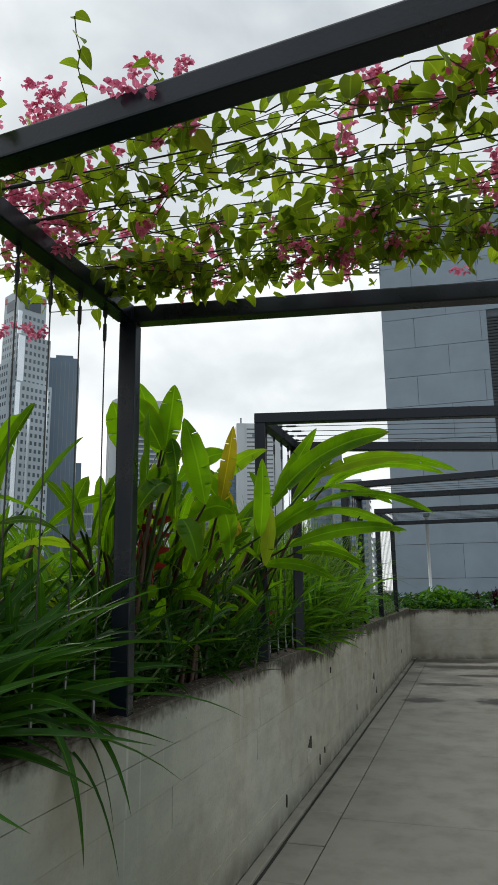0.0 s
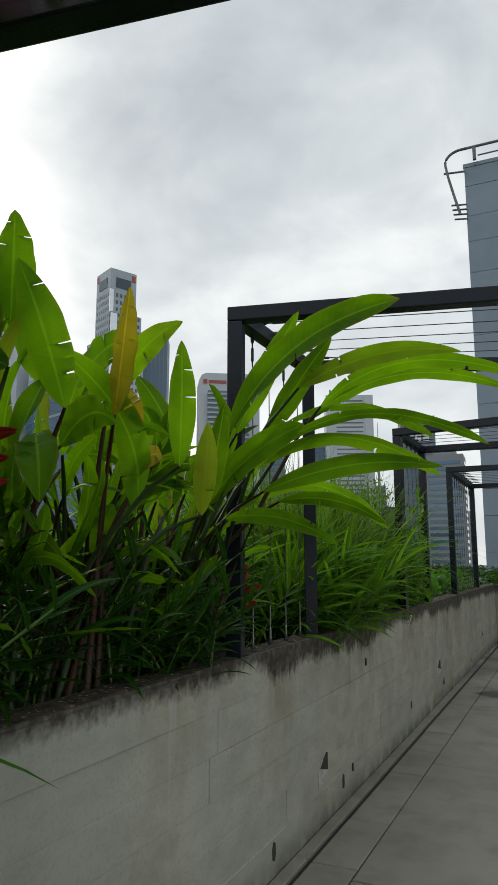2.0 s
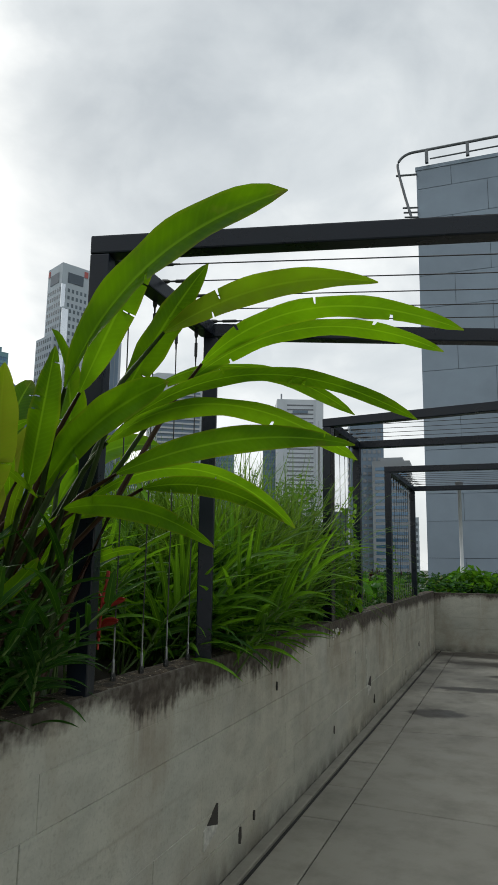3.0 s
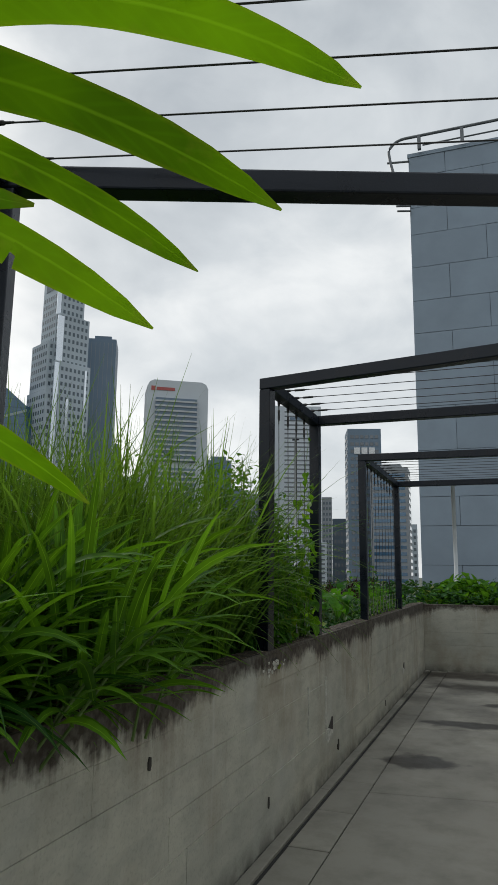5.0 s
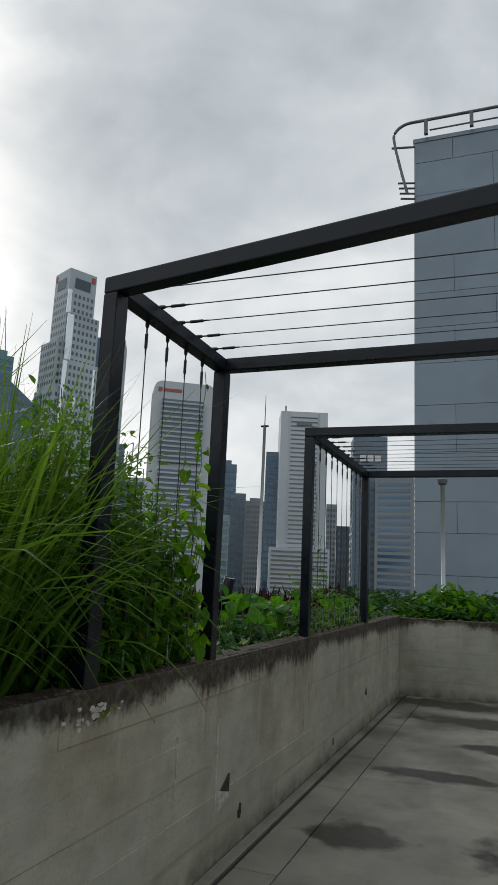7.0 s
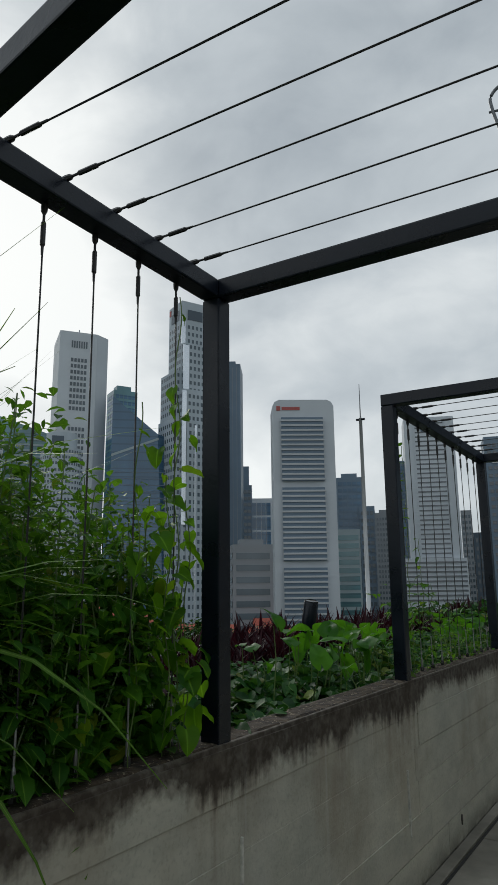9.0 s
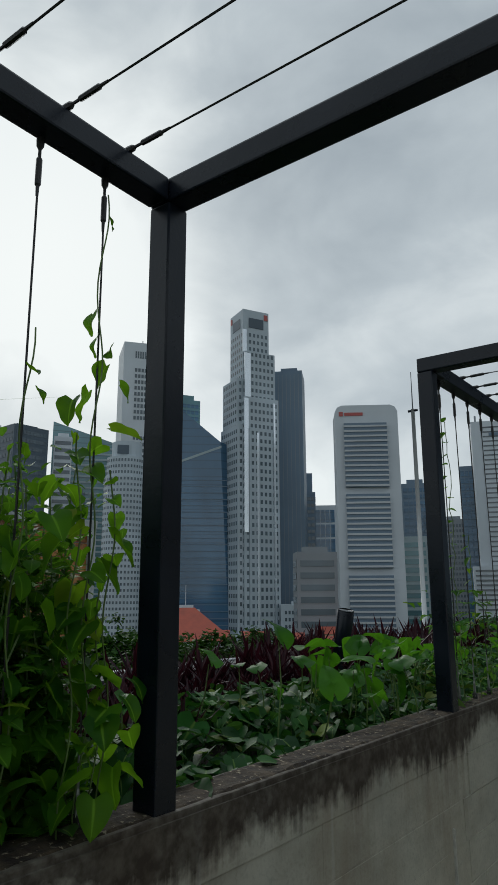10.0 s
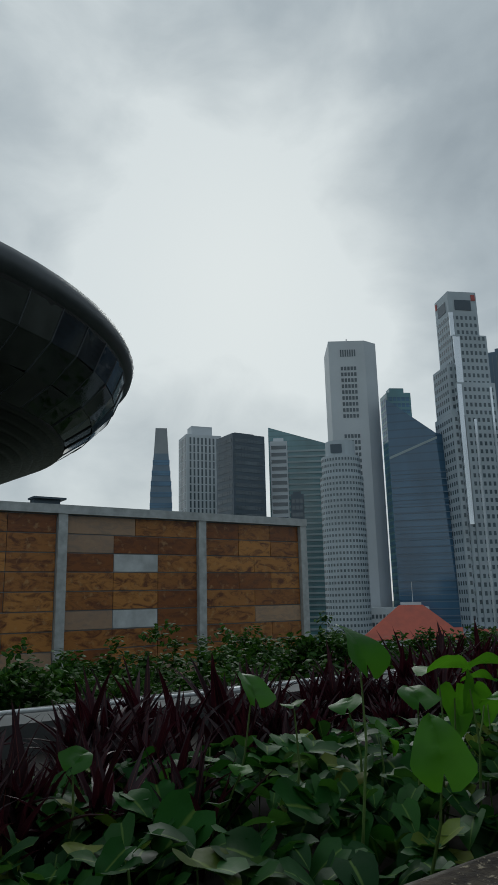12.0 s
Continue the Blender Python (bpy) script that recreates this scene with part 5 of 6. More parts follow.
heliconia((-1.95, 4.3, 0.86), [], "heliconia clump with upright leaves, some of them yellow and torn", 38, 7, faced=[
    ((-1.55, 3.98, 1.87), (-1.45, 3.9, 2.25), 0.11, 0), ((-1.37, 4.08, 1.71), (-1.34, 4.03, 2.1), 0.12, 0), ((-1.41, 4.3, 1.57), (-1.36, 4.25, 1.88), 0.11, 0), ((-1.66, 4.1, 1.96), (-1.29, 3.95, 2.13), 0.12, 0), ((-1.86, 4.15, 2.02), (-1.53, 4.05, 2.14), 0.15, 0), ((-1.53, 4.1, 1.86), (-1.64, 4.05, 1.97), 0.1, 0), ((-1.51, 4.2, 1.77), (-1.58, 4.1, 1.67), 0.1, 0), ((-1.72, 4.5, 1.86), (-1.77, 4.45, 2.01), 0.12, 0), ((-1.99, 4.5, 1.88), (-1.58, 4.4, 1.86), 0.1, 0)], old=(0, 5, 6))
heliconia((-1.98, 4.95, 0.86), [
    ((-1.46, 4.62, 1.92), (-0.73, 4.40, 2.27), 0.125, 0.5),  
    ((-1.30, 5.05, 2.02), (-0.49, 5.52, 2.20), 0.11, 0.25), ((-1.22, 5.02, 2.08), (-0.40, 5.18, 2.16), 0.12, 0.1), ((-1.42, 4.88, 1.86), (-0.57, 5.36, 1.92), 0.12, 0.3),
    ((-1.46, 4.85, 1.80), (-0.79, 5.42, 1.80), 0.12, 0.4), ((-1.60, 4.95, 1.62), (-1.13, 5.79, 1.58), 0.10, 0.2), ((-1.50, 4.95, 1.90), (-0.86, 5.72, 2.03), 0.13, 0.5),
    ((-1.65, 4.8, 1.65), (-1.20, 4.75, 1.95), 0.12, 0.9), ((-1.75, 4.85, 1.5), (-1.45, 5.25, 1.62), 0.11, 0.3), ((-1.9, 5.2, 1.6), (-1.75, 5.75, 1.95), 0.12, 0.2),
    ((-2.1, 5.1, 1.7), (-2.2, 5.4, 2.2), 0.12, 0.0)], "heliconia with long arching paddle leaves reaching over the walkway", 30, 3, faced=[
    ((-1.48, 4.72, 1.93), (-1.18, 4.65, 2.38), 0.13, 0), ((-1.39, 4.8, 1.91), (-1.07, 4.72, 2.28), 0.13, 0), ((-1.22, 4.75, 2.1), (-0.59, 4.75, 2.17), 0.11, 0), ((-1.42, 4.85, 1.7), (-0.72, 5.05, 1.79), 0.12, 0), ((-1.57, 4.8, 1.59), (-1.13, 4.95, 1.48), 0.1, 0), ((-1.55, 4.6, 1.63), (-1.45, 4.55, 2.02), 0.12, 0), ((-1.41, 5.0, 1.67), (-0.99, 5.2, 1.57), 0.09, 0)])
heliconia((-2.35, 3.0, 0.86), [
    ((-2.2, 2.9, 1.75), (-1.95, 2.65, 2.2), 0.12, 0.8), ((-2.4, 2.8, 1.75), (-2.35, 2.45, 2.2), 0.12, 0.5), ((-2.3, 3.1, 1.7), (-2.05, 3.0, 2.15), 0.12, 1.0),
    ((-2.15, 2.8, 1.6), (-1.8, 2.5, 1.95), 0.12, 0.6), ((-2.6, 3.0, 1.7), (-2.7, 2.7, 2.2), 0.12, 0.3)], "heliconia clump crowded behind the pergola post")
hanging_bracts((-1.76, 3.66, 1.78), 9)
hanging_bracts((-1.84, 3.66, 1.66), 9)
hanging_bracts((-1.95, 3.66, 1.30), 7)
hanging_bracts((-1.70, 5.25, 1.30), 5)
strap_clump((-2.05, 2.55, 0.9), 105, 0.82, "dark green strap-leaved plant spilling over the wall", (0.55, 0.12), 0.062, up=(0.25, 1.7), droop=(0.35, 1.2))
strap_clump((-2.05, 3.0, 0.9), 95, 0.72, "dark green strap-leaved plant under the pergola", (0.4, -0.2), 0.060, up=(0.3, 1.9), droop=(0.35, 1.2))
strap_clump((-2.05, 2.05, 0.9), 95, 0.8, "dark green strap-leaved plant by the wall", (0.5, 0.15), 0.058, up=(0.25, 1.7), droop=(0.35, 1.2))
def hanging_straps(at, n, seed):
    """Long outer leaves of a strap plant that have bent over the wall and hang down its face."""
    r = random.Random(seed)
    p = thing("strap_leaf_plant", "long dark strap leaves bent over the wall and hanging down", "plant", at, 0, "strap-leaved plants along the wall")
    for _ in range(n):
        g = Geo()
        d = Vector((1.0, r.uniform(-0.45, 0.45), r.uniform(0.55, 1.5)))
        g.blade((r.uniform(-0.1, 0.05), r.uniform(-0.4, 0.4), r.uniform(0.0, 0.1)), d, r.uniform(0.5, 0.78), r.uniform(0.026, 0.042), r.uniform(2.6, 4.2), 0.4, strap_shape, 14, r.gauss(0.1, 0.4))
        part("leaf", g, STRAP, p, smooth=True)


hanging_straps((-1.93, 2.40, 0.95), 8, 3)
hanging_straps((-1.93, 1.75, 0.95), 6, 4)
leafy_stems("ginger_plant", "narrow-leaved ginger stems under the heliconias", (-1.98, 3.75, 0.86), 46, 0.58, 0.24, 0.026, STRAP, (0.12, 0.42), (0.08, 0.0))
leafy_stems("ginger_plant", "narrow-leaved ginger stems under the heliconias", (-1.96, 4.62, 0.86), 44, 0.6, 0.26, 0.026, STRAP, (0.12, 0.24), (0.1, 0.0))
leafy_stems("ginger_plant", "narrow-leaved ginger stems leaning over the wall", (-2.42, 5.55, 0.86), 44, 0.78, 0.30, 0.034, GINGER, (0.14, 0.28), (0.05, 0.05))
leafy_stems("ginger_plant", "narrow-leaved ginger stems leaning over the wall", (-2.0, 6.45, 0.86), 56, 0.62, 0.40, 0.032, GINGER, (0.17, 0.28), (0.22, 0.12))
strap_clump((-1.88, 6.30, 0.9), 46, 0.55, "narrow strap leaves arching over the wall edge", (0.55, 0.35), 0.024, up=(0.5, 1.0))
leafy_stems("back_planting", "dense green planting at the back of the bed", (-3.0, 3.2, 0.86), 110, 0.9, 0.3, 0.05, GINGER, (0.35, 0.9), (0.0, 0.0))
leafy_stems("back_planting", "dense green planting at the back of the bed", (-3.0, 5.6, 0.86), 110, 0.85, 0.3, 0.05, GINGER, (0.35, 0.9), (0.0, 0.0))
tall_grass()
coral_vine()
climbers()
ground_cover()
cordylines()
garden_spot()
hose()
trees()


# ---- city beyond ----
WHITE_STONE = plain("pale_granite_facade", (0.44, 0.50, 0.545), 0.6, 0, 0.12, 0.05)
WHITE_PAINT = plain("white_concrete_facade", (0.57, 0.61, 0.645), 0.7, 0, 0.08, 0.05)
GREY_FACADE = plain("grey_facade", (0.26, 0.28, 0.30), 0.6, 0, 0.12, 0.05)
DARK_FACADE = plain("dark_facade", (0.07, 0.10, 0.13), 0.4, 0, 0.2, 0.05)
SLATE = plain("blue_slate_facade", (0.14, 0.20, 0.265), 0.45, 0, 0.12, 0.05)
# dark city windows, lightened and blued to put distance haze into their colour
WINDOW = glass_material("hazed_dark_window", (0.11, 0.15, 0.18), 0.15)
BLUE_GLASS = glass_material("blue_curtain_glass", (0.085, 0.20, 0.33), 0.08, 4.0)
GREEN_GLASS = glass_material("green_curtain_glass", (0.14, 0.30, 0.335), 0.12, 4.0)
SPANDREL = plain("pale_spandrel", (0.33, 0.40, 0.42), 0.5, 0, 0.1, 0.05)
SIGN_RED = plain("red_sign", (0.42, 0.09, 0.08), 0.5)
SIGN_WHITE = plain("white_sign", (0.75, 0.75, 0.75), 0.5)
ROOF_RED = plain("red_tile_roof", (0.36, 0.085, 0.055), 0.8, 0, 0.2, 0.4)
PLASTER = plain("cream_plaster", (0.55, 0.48, 0.33), 0.8)
SKY_GLASS = plain("pale_sky_glass", (0.86, 0.90, 0.93), 0.22, 1.0, 0.05, 0.05)
GROUND_Z = -28.0


def cells(g, o, ux, W, H, nx, nz, fx, fz, depth=0.15, jitter=None):
    """Boxes of a facade grid: o is its lower left corner, ux its direction; they stand proud by depth."""
    ux = Vector(ux).normalized()
    n = Vector((ux.y, -ux.x, 0)) * depth
    cw, ch = W / nx, H / nz
    for i in range(nx):
        for k in range(nz):
            a = Vector(o) + ux * (cw * (i + (1 - fx) / 2)) + Z * (ch * (k + (1 - fz) / 2))
            b, c = a + ux * (cw * fx), Z * (ch * fz)
            p = [a, b, b + c, a + c]
            q = [v + n for v in p]
            g.quad(*q)
            g.quad(p[0], p[1], q[1], q[0])
            g.quad(q[3], q[2], p[2], p[3])


def tower(name, label, x, y, w, d, top, yaw, wall, win, nx, nz, fx=0.6, fz=0.55, side=0.6, turn=0.0, base=GROUND_Z, z0=6.0, blocks=1, roof=2.0, margin=0.06, proud=0.15):
    """A high-rise: body, set-back roof box, and window grids on front and both sides."""
    t = thing(name, label, "skyscraper", (x, y, base), yaw + turn)
    h = top - base
    g = Geo()
    g.box((-w / 2, 0, 0), (w / 2, d, h))
    part("wall", g, wall, t)
    if roof:
        g = Geo()
        g.box((-w * 0.3, d * 0.25, h), (w * 0.3, d * 0.75, h + roof))
        part("roof", g, wall, t)
    g = Geo()
    n = max(1, nz // blocks)
    span = (h - z0 - 2) / blocks
    for b in range(blocks):
        zb = z0 + b * span + (span * 0.06 if blocks > 1 else 0)
        hh = span * (0.88 if blocks > 1 else 1)
        cells(g, (-w / 2 + w * margin, 0, zb), (1, 0, 0), w * (1 - 2 * margin), hh, nx, n, fx, fz, proud)
        if side:
            m = max(1, round(nx * d / w * side)) if nx > 1 else 1
            cells(g, (w / 2, d * margin, zb), (0, 1, 0), d * (1 - 2 * margin), hh, m, n, fx, fz, proud)
            cells(g, (-w / 2, d * (1 - margin), zb), (0, -1, 0), d * (1 - 2 * margin), hh, m, n, fx, fz, proud)
    part("window_grid", g, win, t, "", kind="stuff")
    return t


def stepped_tower():
    """The tallest: pale stone blocks that end at different heights round a square core with a notched crown."""
    t = thing("stepped_skyscraper", "tallest pale stone skyscraper with blocks stepping up to a notched crown", "skyscraper", (-202.1, 277.6, GROUND_Z), 64)
    blocks = (("core", (-7.3, -7.3), (7.3, 7.3), 173.0, 12.0), ("tier", (-7.0, -9.2), (9.6, 8.0), 150.0, 1.5), ("tier", (-10.4, -7.0), (-3.0, 9.5), 136.0, 1.5),
              ("tier", (-8.2, -10.6), (10.6, 10.0), 126.0, 1.5), ("tier", (-11.0, -9.0), (9.0, 10.4), 112.0, 1.5), ("bay", (-6.0, -11.6), (6.6, -9.0), 110.0, 1.5))
    for name, (x0, y0), (x1, y1), top, bare in blocks:
        g = Geo()
        g.box((x0, y0, 0), (x1, y1, top))
        body = part(name, g, WHITE_STONE, t)
        w = Geo()
        n = round((top - bare - 6) / 3.7)
        low = max(6.0, top - bare - n * 3.7)
        cells(w, (x0 + 0.5, y0, low), (1, 0, 0), x1 - x0 - 1.0, n * 3.7, max(2, round((x1 - x0) / 2.35)), n, 0.52, 0.50, 0.10)
        cells(w, (x0, y1 - 0.5, low), (0, -1, 0), y1 - y0 - 1.0, n * 3.7, max(2, round((y1 - y0) / 2.35)), n, 0.52, 0.50, 0.10)
        part("window_grid", w, WINDOW, body, kind="stuff")
    for o, ux in (((-4.2, -7.3, 163.5), (1, 0, 0)), ((-7.3, 4.2, 163.5), (0, -1, 0))):
        g = Geo()
        cells(g, o, ux, 8.4, 5.2, 1, 1, 1, 1, 0.25)
        part("crown_opening", g, DARK_FACADE, t, "dark opening in the crown")
    g = Geo()
    g.box((4.6, -7.6, 168.6), (6.6, -7.25, 171.6))
    part("sign", g, SIGN_RED, t, "small red sign at the crown")
    g = Geo()
    g.box((-7.6, 5.0, 168.6), (-7.25, 6.6, 171.6))
    part("sign", g, SIGN_RED, t, "small red sign at the crown")
    for x0, y0, x1, y1, z0, z1 in ((-7.5, -9.5, -4.2, -9.1, 112, 149), (-7.5, -7.6, -5.4, -7.2, 150, 162), (-8.5, -11.0, -6.2, -10.5, 60, 125), (-2.2, -12.0, -1.0, -11.5, 4, 108), (7.6, -11.0, 8.6, -10.5, 4, 124)):
        g = Geo()
        g.box((x0, y0, z0), (x1, y1, z1))
        part("glazed_strip", g, SKY_GLASS, t, "tall glazed strip that mirrors the sky")
    g = Geo()
    g.box((-21, -17, 0), (21, 14, 14))
    part("podium", g, WHITE_STONE, t)
    g = Geo()
    cells(g, (-21, -17, 3), (1, 0, 0), 42, 10, 22, 3, 0.7, 0.5)
    part("podium_window", g, WINDOW, t, kind="stuff")


def wedge_tower():
    """Blue glass prism whose roof falls to one side, with a folded face."""
    t = thing("glass_wedge_tower", "blue glass office tower with a steep slanted roof", "skyscraper", (-217.4, 259.8, GROUND_Z), 41)
    w, d, h0, h1 = 27.0, 22, 123.5, 105.0
    g = Geo()
    g.v = [Vector(p) for p in ((-w / 2, 0, 0), (w / 2, 0, 0), (w / 2, d, 0), (-w / 2, d, 0), (-w / 2, 0, h0), (w / 2 - 5, 0, h1), (w / 2, d, h1 - 2), (-w / 2, d, h0 + 4), (w / 2, 4, h1 - 1))]
    g.f = [(0, 1, 8, 5, 4), (1, 2, 6, 8), (2, 3, 7, 6), (3, 0, 4, 7), (4, 5, 8, 6, 7)]
    part("glass_body", g, BLUE_GLASS, t)
    g = Geo()
    a, b = Vector((-w / 2, -0.15, h0 - 30)), Vector((w / 2 - 4.5, -0.15, h1 - 3))
    g.quad(a, b, b + Vector((0, 0, 1.2)), a + Vector((0, 0, 1.2)))
    part("fold_line", g, SPANDREL, t)
    g = Geo()
    for k in range(28):
        g.box((-w / 2 + 0.2, -0.12, 2 + k * 3.1), (w / 2 - 0.2, -0.02, 2.35 + k * 3.1))
    part("spandrel", g, SLATE, t, kind="stuff")


def slab_tower():
    """White slab with blocks of punched windows on its face and a narrow side."""
    t = thing("white_slab_tower", "white concrete slab tower with stacked blocks of windows", "skyscraper", (-243.4, 241.9, GROUND_Z), 46 + 8)
    w, d, h = 18.2, 24.0, 157.0
    g = Geo()
    g.v = [Vector(p) for p in ((-w / 2, 0, 0), (w / 2, 0, 0), (w / 2 + 6.5, 5.0, 0), (w / 2 + 6.5, d, 0), (-w / 2, d, 0))]
    g.v += [v + Vector((0, 0, h)) for v in g.v]
    g.f = [(i, (i + 1) % 5, 5 + (i + 1) % 5, 5 + i) for i in range(5)] + [(5, 6, 7, 8, 9)]
    part("wall", g, WHITE_PAINT, t)
    g, lines = Geo(), Geo()
    for z0, n in ((20, 8), (52, 8), (84, 8), (116, 9)):
        cells(g, (-3.6, 0, z0), (1, 0, 0), 8.2, n * 3.1, 5, n, 0.72, 0.6)
        cells(g, (w / 2 + 6.5, 6, z0), (0, 1, 0), 16, n * 3.1, 9, n, 0.6, 0.6)
    cells(g, (-3.6, 0, 148.5), (1, 0, 0), 8.2, 4, 7, 1, 0.6, 0.9)
    part("window_grid", g, WINDOW, t, kind="stuff")
    g = Geo()
    for sx, hh in ((1.0, 3.5), (3.0, 2.2), (-1.5, 1.8)):
        g.tube([(sx, 6, h), (sx, 6, h + hh)], 0.25, 5)
    g.box((-3, 4, h), (5, 10, h + 1.2))
    part("roof_plant", g, GREY_FACADE, t)


def framed_tower():
    """White slab with rounded shoulders that holds three stacks of banded windows."""
    t = thing("white_framed_tower", "white slab tower with three stacks of banded windows", "skyscraper", (-136.8, 276.4, GROUND_Z), 27 + 6)
    w, d, h = 27.5, 16, 113.5
    bm_geo = Geo()
    prof = [(-w / 2, 0), (-w / 2, h - 3), (-w / 2 + 1, h - 1), (-w / 2 + 3, h), (w / 2 - 3, h), (w / 2 - 1, h - 1), (w / 2, h - 3), (w / 2, 0)]
    k = len(prof)
    bm_geo.v = [Vector((p[0], 0, p[1])) for p in prof] + [Vector((p[0], d, p[1])) for p in prof]
    bm_geo.f = [tuple(reversed(range(k))), tuple(range(k, 2 * k))] + [(i, (i + 1) % k, k + (i + 1) % k, k + i) for i in range(k)]
    part("frame", bm_geo, WHITE_PAINT, t)
    for z0, h1 in ((8, 31), (42, 31.5), (76.5, 28.5)):
        g = Geo()
        g.box((-10.0, -1.6, z0), (8.6, 0.1, z0 + h1))
        blk = part("window_block", g, SLATE, t, "dark glass stack of window bands")
        g = Geo()
        n = round(h1 / 2.2)
        for i in range(n):
            z = z0 + 0.3 + i * h1 / n
            g.box((-10.2, -2.0, z), (8.8, -1.5, z + h1 / n * 0.36))
        part("sun_shade", g, SPANDREL_WHITE, blk, kind="stuff")
    g = Geo()
    g.box((-12, -0.25, h - 5.0), (-10.2, 0, h - 3.0))
    g.box((-9.6, -0.25, h - 4.8), (-1.5, 0, h - 3.4))
    part("sign", g, SIGN_RED, t, "small red sign near the top")


SPANDREL_WHITE = plain("white_sun_shade", (0.50, 0.52, 0.54), 0.5, 0, 0.1, 0.05)


def round_tower():
    t = thing("round_tower", "round pale tower ringed with small windows", "skyscraper", (-227.2, 218.9, GROUND_Z), 48)
    n = 20
    for z0, z1, r, name in ((0, 82, 9.6, "lower_drum"), (82, 91, 8.7, "upper_drum"), (91, 98, 6.6, "crown")):
        g = Geo()
        g.tube([(0, 0, z0), (0, 0, z1)], r, n)
        part(name, g, WHITE_STONE, t)
    g = Geo()
    for k in range(n):
        a0, a1 = 2 * math.pi * k / n, 2 * math.pi * (k + 1) / n
        for z0, z1, r, fl in ((2, 82, 9.6, 32), (82.5, 90.5, 8.7, 3)):
            p, q = Vector((r * math.cos(a0), r * math.sin(a0), z0)), Vector((r * math.cos(a1), r * math.sin(a1), z0))
            cells(g, p, q - p, (q - p).length, z1 - z0, 2, fl, 0.55, 0.45, 0.12)
    part("window_grid", g, WINDOW, t, kind="stuff")
    g = Geo()
    cells(g, (-4.3, -6.8, 92), (1, 0, 0), 5, 4, 1, 1, 1, 1, 0.3)
    part("crown_opening", g, DARK_FACADE, t)


def green_tower():
    """Green glass slab with a roof that falls away and pale floor bands."""
    t = thing("green_glass_tower", "green glass tower with a falling roofline", "skyscraper", (-387.6, 325.7, GROUND_Z), 51)
    w, d, h0, h1 = 43.5, 25, 154.5, 140.5
    g = Geo()
    g.v = [Vector(p) for p in ((-w / 2, 0, 0), (w / 2, 0, 0), (w / 2, d, 0), (-w / 2, d, 0), (-w / 2, 0, h0), (w / 2, 0, h1), (w / 2, d, h1), (-w / 2, d, h0))]
    g.f = [(0, 1, 5, 4), (1, 2, 6, 5), (2, 3, 7, 6), (3, 0, 4, 7), (4, 5, 6, 7)]
    part("glass_body", g, GREEN_GLASS, t)
    g = Geo()
    for k in range(33):
        g.box((-w / 2 + 12, -0.5, 4 + k * 4.1), (w / 2 - 0.4, -0.05, 5.4 + k * 4.1))
    part("floor_band", g, SPANDREL, t, kind="stuff")
    g = Geo()
    g.box((-w / 2, -0.6, 0), (-w / 2 + 8, 0, h0 - 4))
    part("core", g, GREEN_GLASS, t)


def tapered_tower():
    t = thing("tapered_tower", "slim tapering banded blue glass tower", "skyscraper", (-621.3, 335.2, GROUND_Z), 63)
    g = Geo()
    ring = lambda r, z: [Vector((r * a, r * b, z)) for a, b in ((-1, -1), (1, -1), (1, 1), (-1, 1))]
    g.v = ring(15, 0) + ring(10.4, 140) + ring(7.4, 177)
    g.f = [(k * 4 + i, k * 4 + (i + 1) % 4, k * 4 + 4 + (i + 1) % 4, k * 4 + 4 + i) for k in range(2) for i in range(4)] + [(8, 9, 10, 11)]
    part("glass_body", g, SLATE, t)
    g = Geo()
    g.v = ring(7.4, 177) + ring(5.8, 204)
    g.f = [(i, (i + 1) % 4, 4 + (i + 1) % 4, 4 + i) for i in range(4)] + [(4, 5, 6, 7)]
    part("crown", g, GREY_FACADE, t)
    g = Geo()
    for k in range(16):
        r = 15 - 4.6 * (k * 11 / 140 if k * 11 < 140 else 1) - (0 if k * 11 < 140 else 3 * (k * 11 - 140) / 37)
        g.box((-r - 0.1, -r - 0.3, k * 11), (r + 0.1, -r + 0.1, k * 11 + 5))
    part("window_band", g, BLUE_GLASS, t, kind="stuff")


def twin_post_tower():
    """White banded tower between two tall corner posts."""
    t = tower("white_banded_tower", "white office tower with fine bands and corner posts", -100.2, 342.3, 17.0, 20, 86.2, 17, WHITE_PAINT, GREY_WIN, 1, 46, 0.92, 0.30, 0, 5, roof=0)
    for sx in (-10.6, 9.4):
        g = Geo()
        g.box((sx - 1.6, -1.0, 0), (sx + 2.6, 18, 114))
        part("corner_post", g, WHITE_PAINT, t)
    g = Geo()
    g.tube([(-9.6, 4, 114), (-9.6, 4, 118)], 0.5, 6)
    part("antenna", g, GREY_FACADE, t)
    g = Geo()
    g.box((-4, -0.5, 106.9), (4, -0.1, 108.2))
    part("sign", g, SLATE, t, "dull blue sign band near the top")
    g = Geo()
    g.box((-16, -4, 0), (14, 0, 44))
    part("podium", g, WHITE_PAINT, t)
    g = Geo()
    for k in range(9):
        g.box((-15, -4.3, 24 + k * 2.2), (13, -4, 24.8 + k * 2.2))
    part("podium_window", g, GREY_WIN, t, kind="stuff")


GREY_WIN = glass_material("grey_window_band", (0.20, 0.22, 0.24), 0.2)


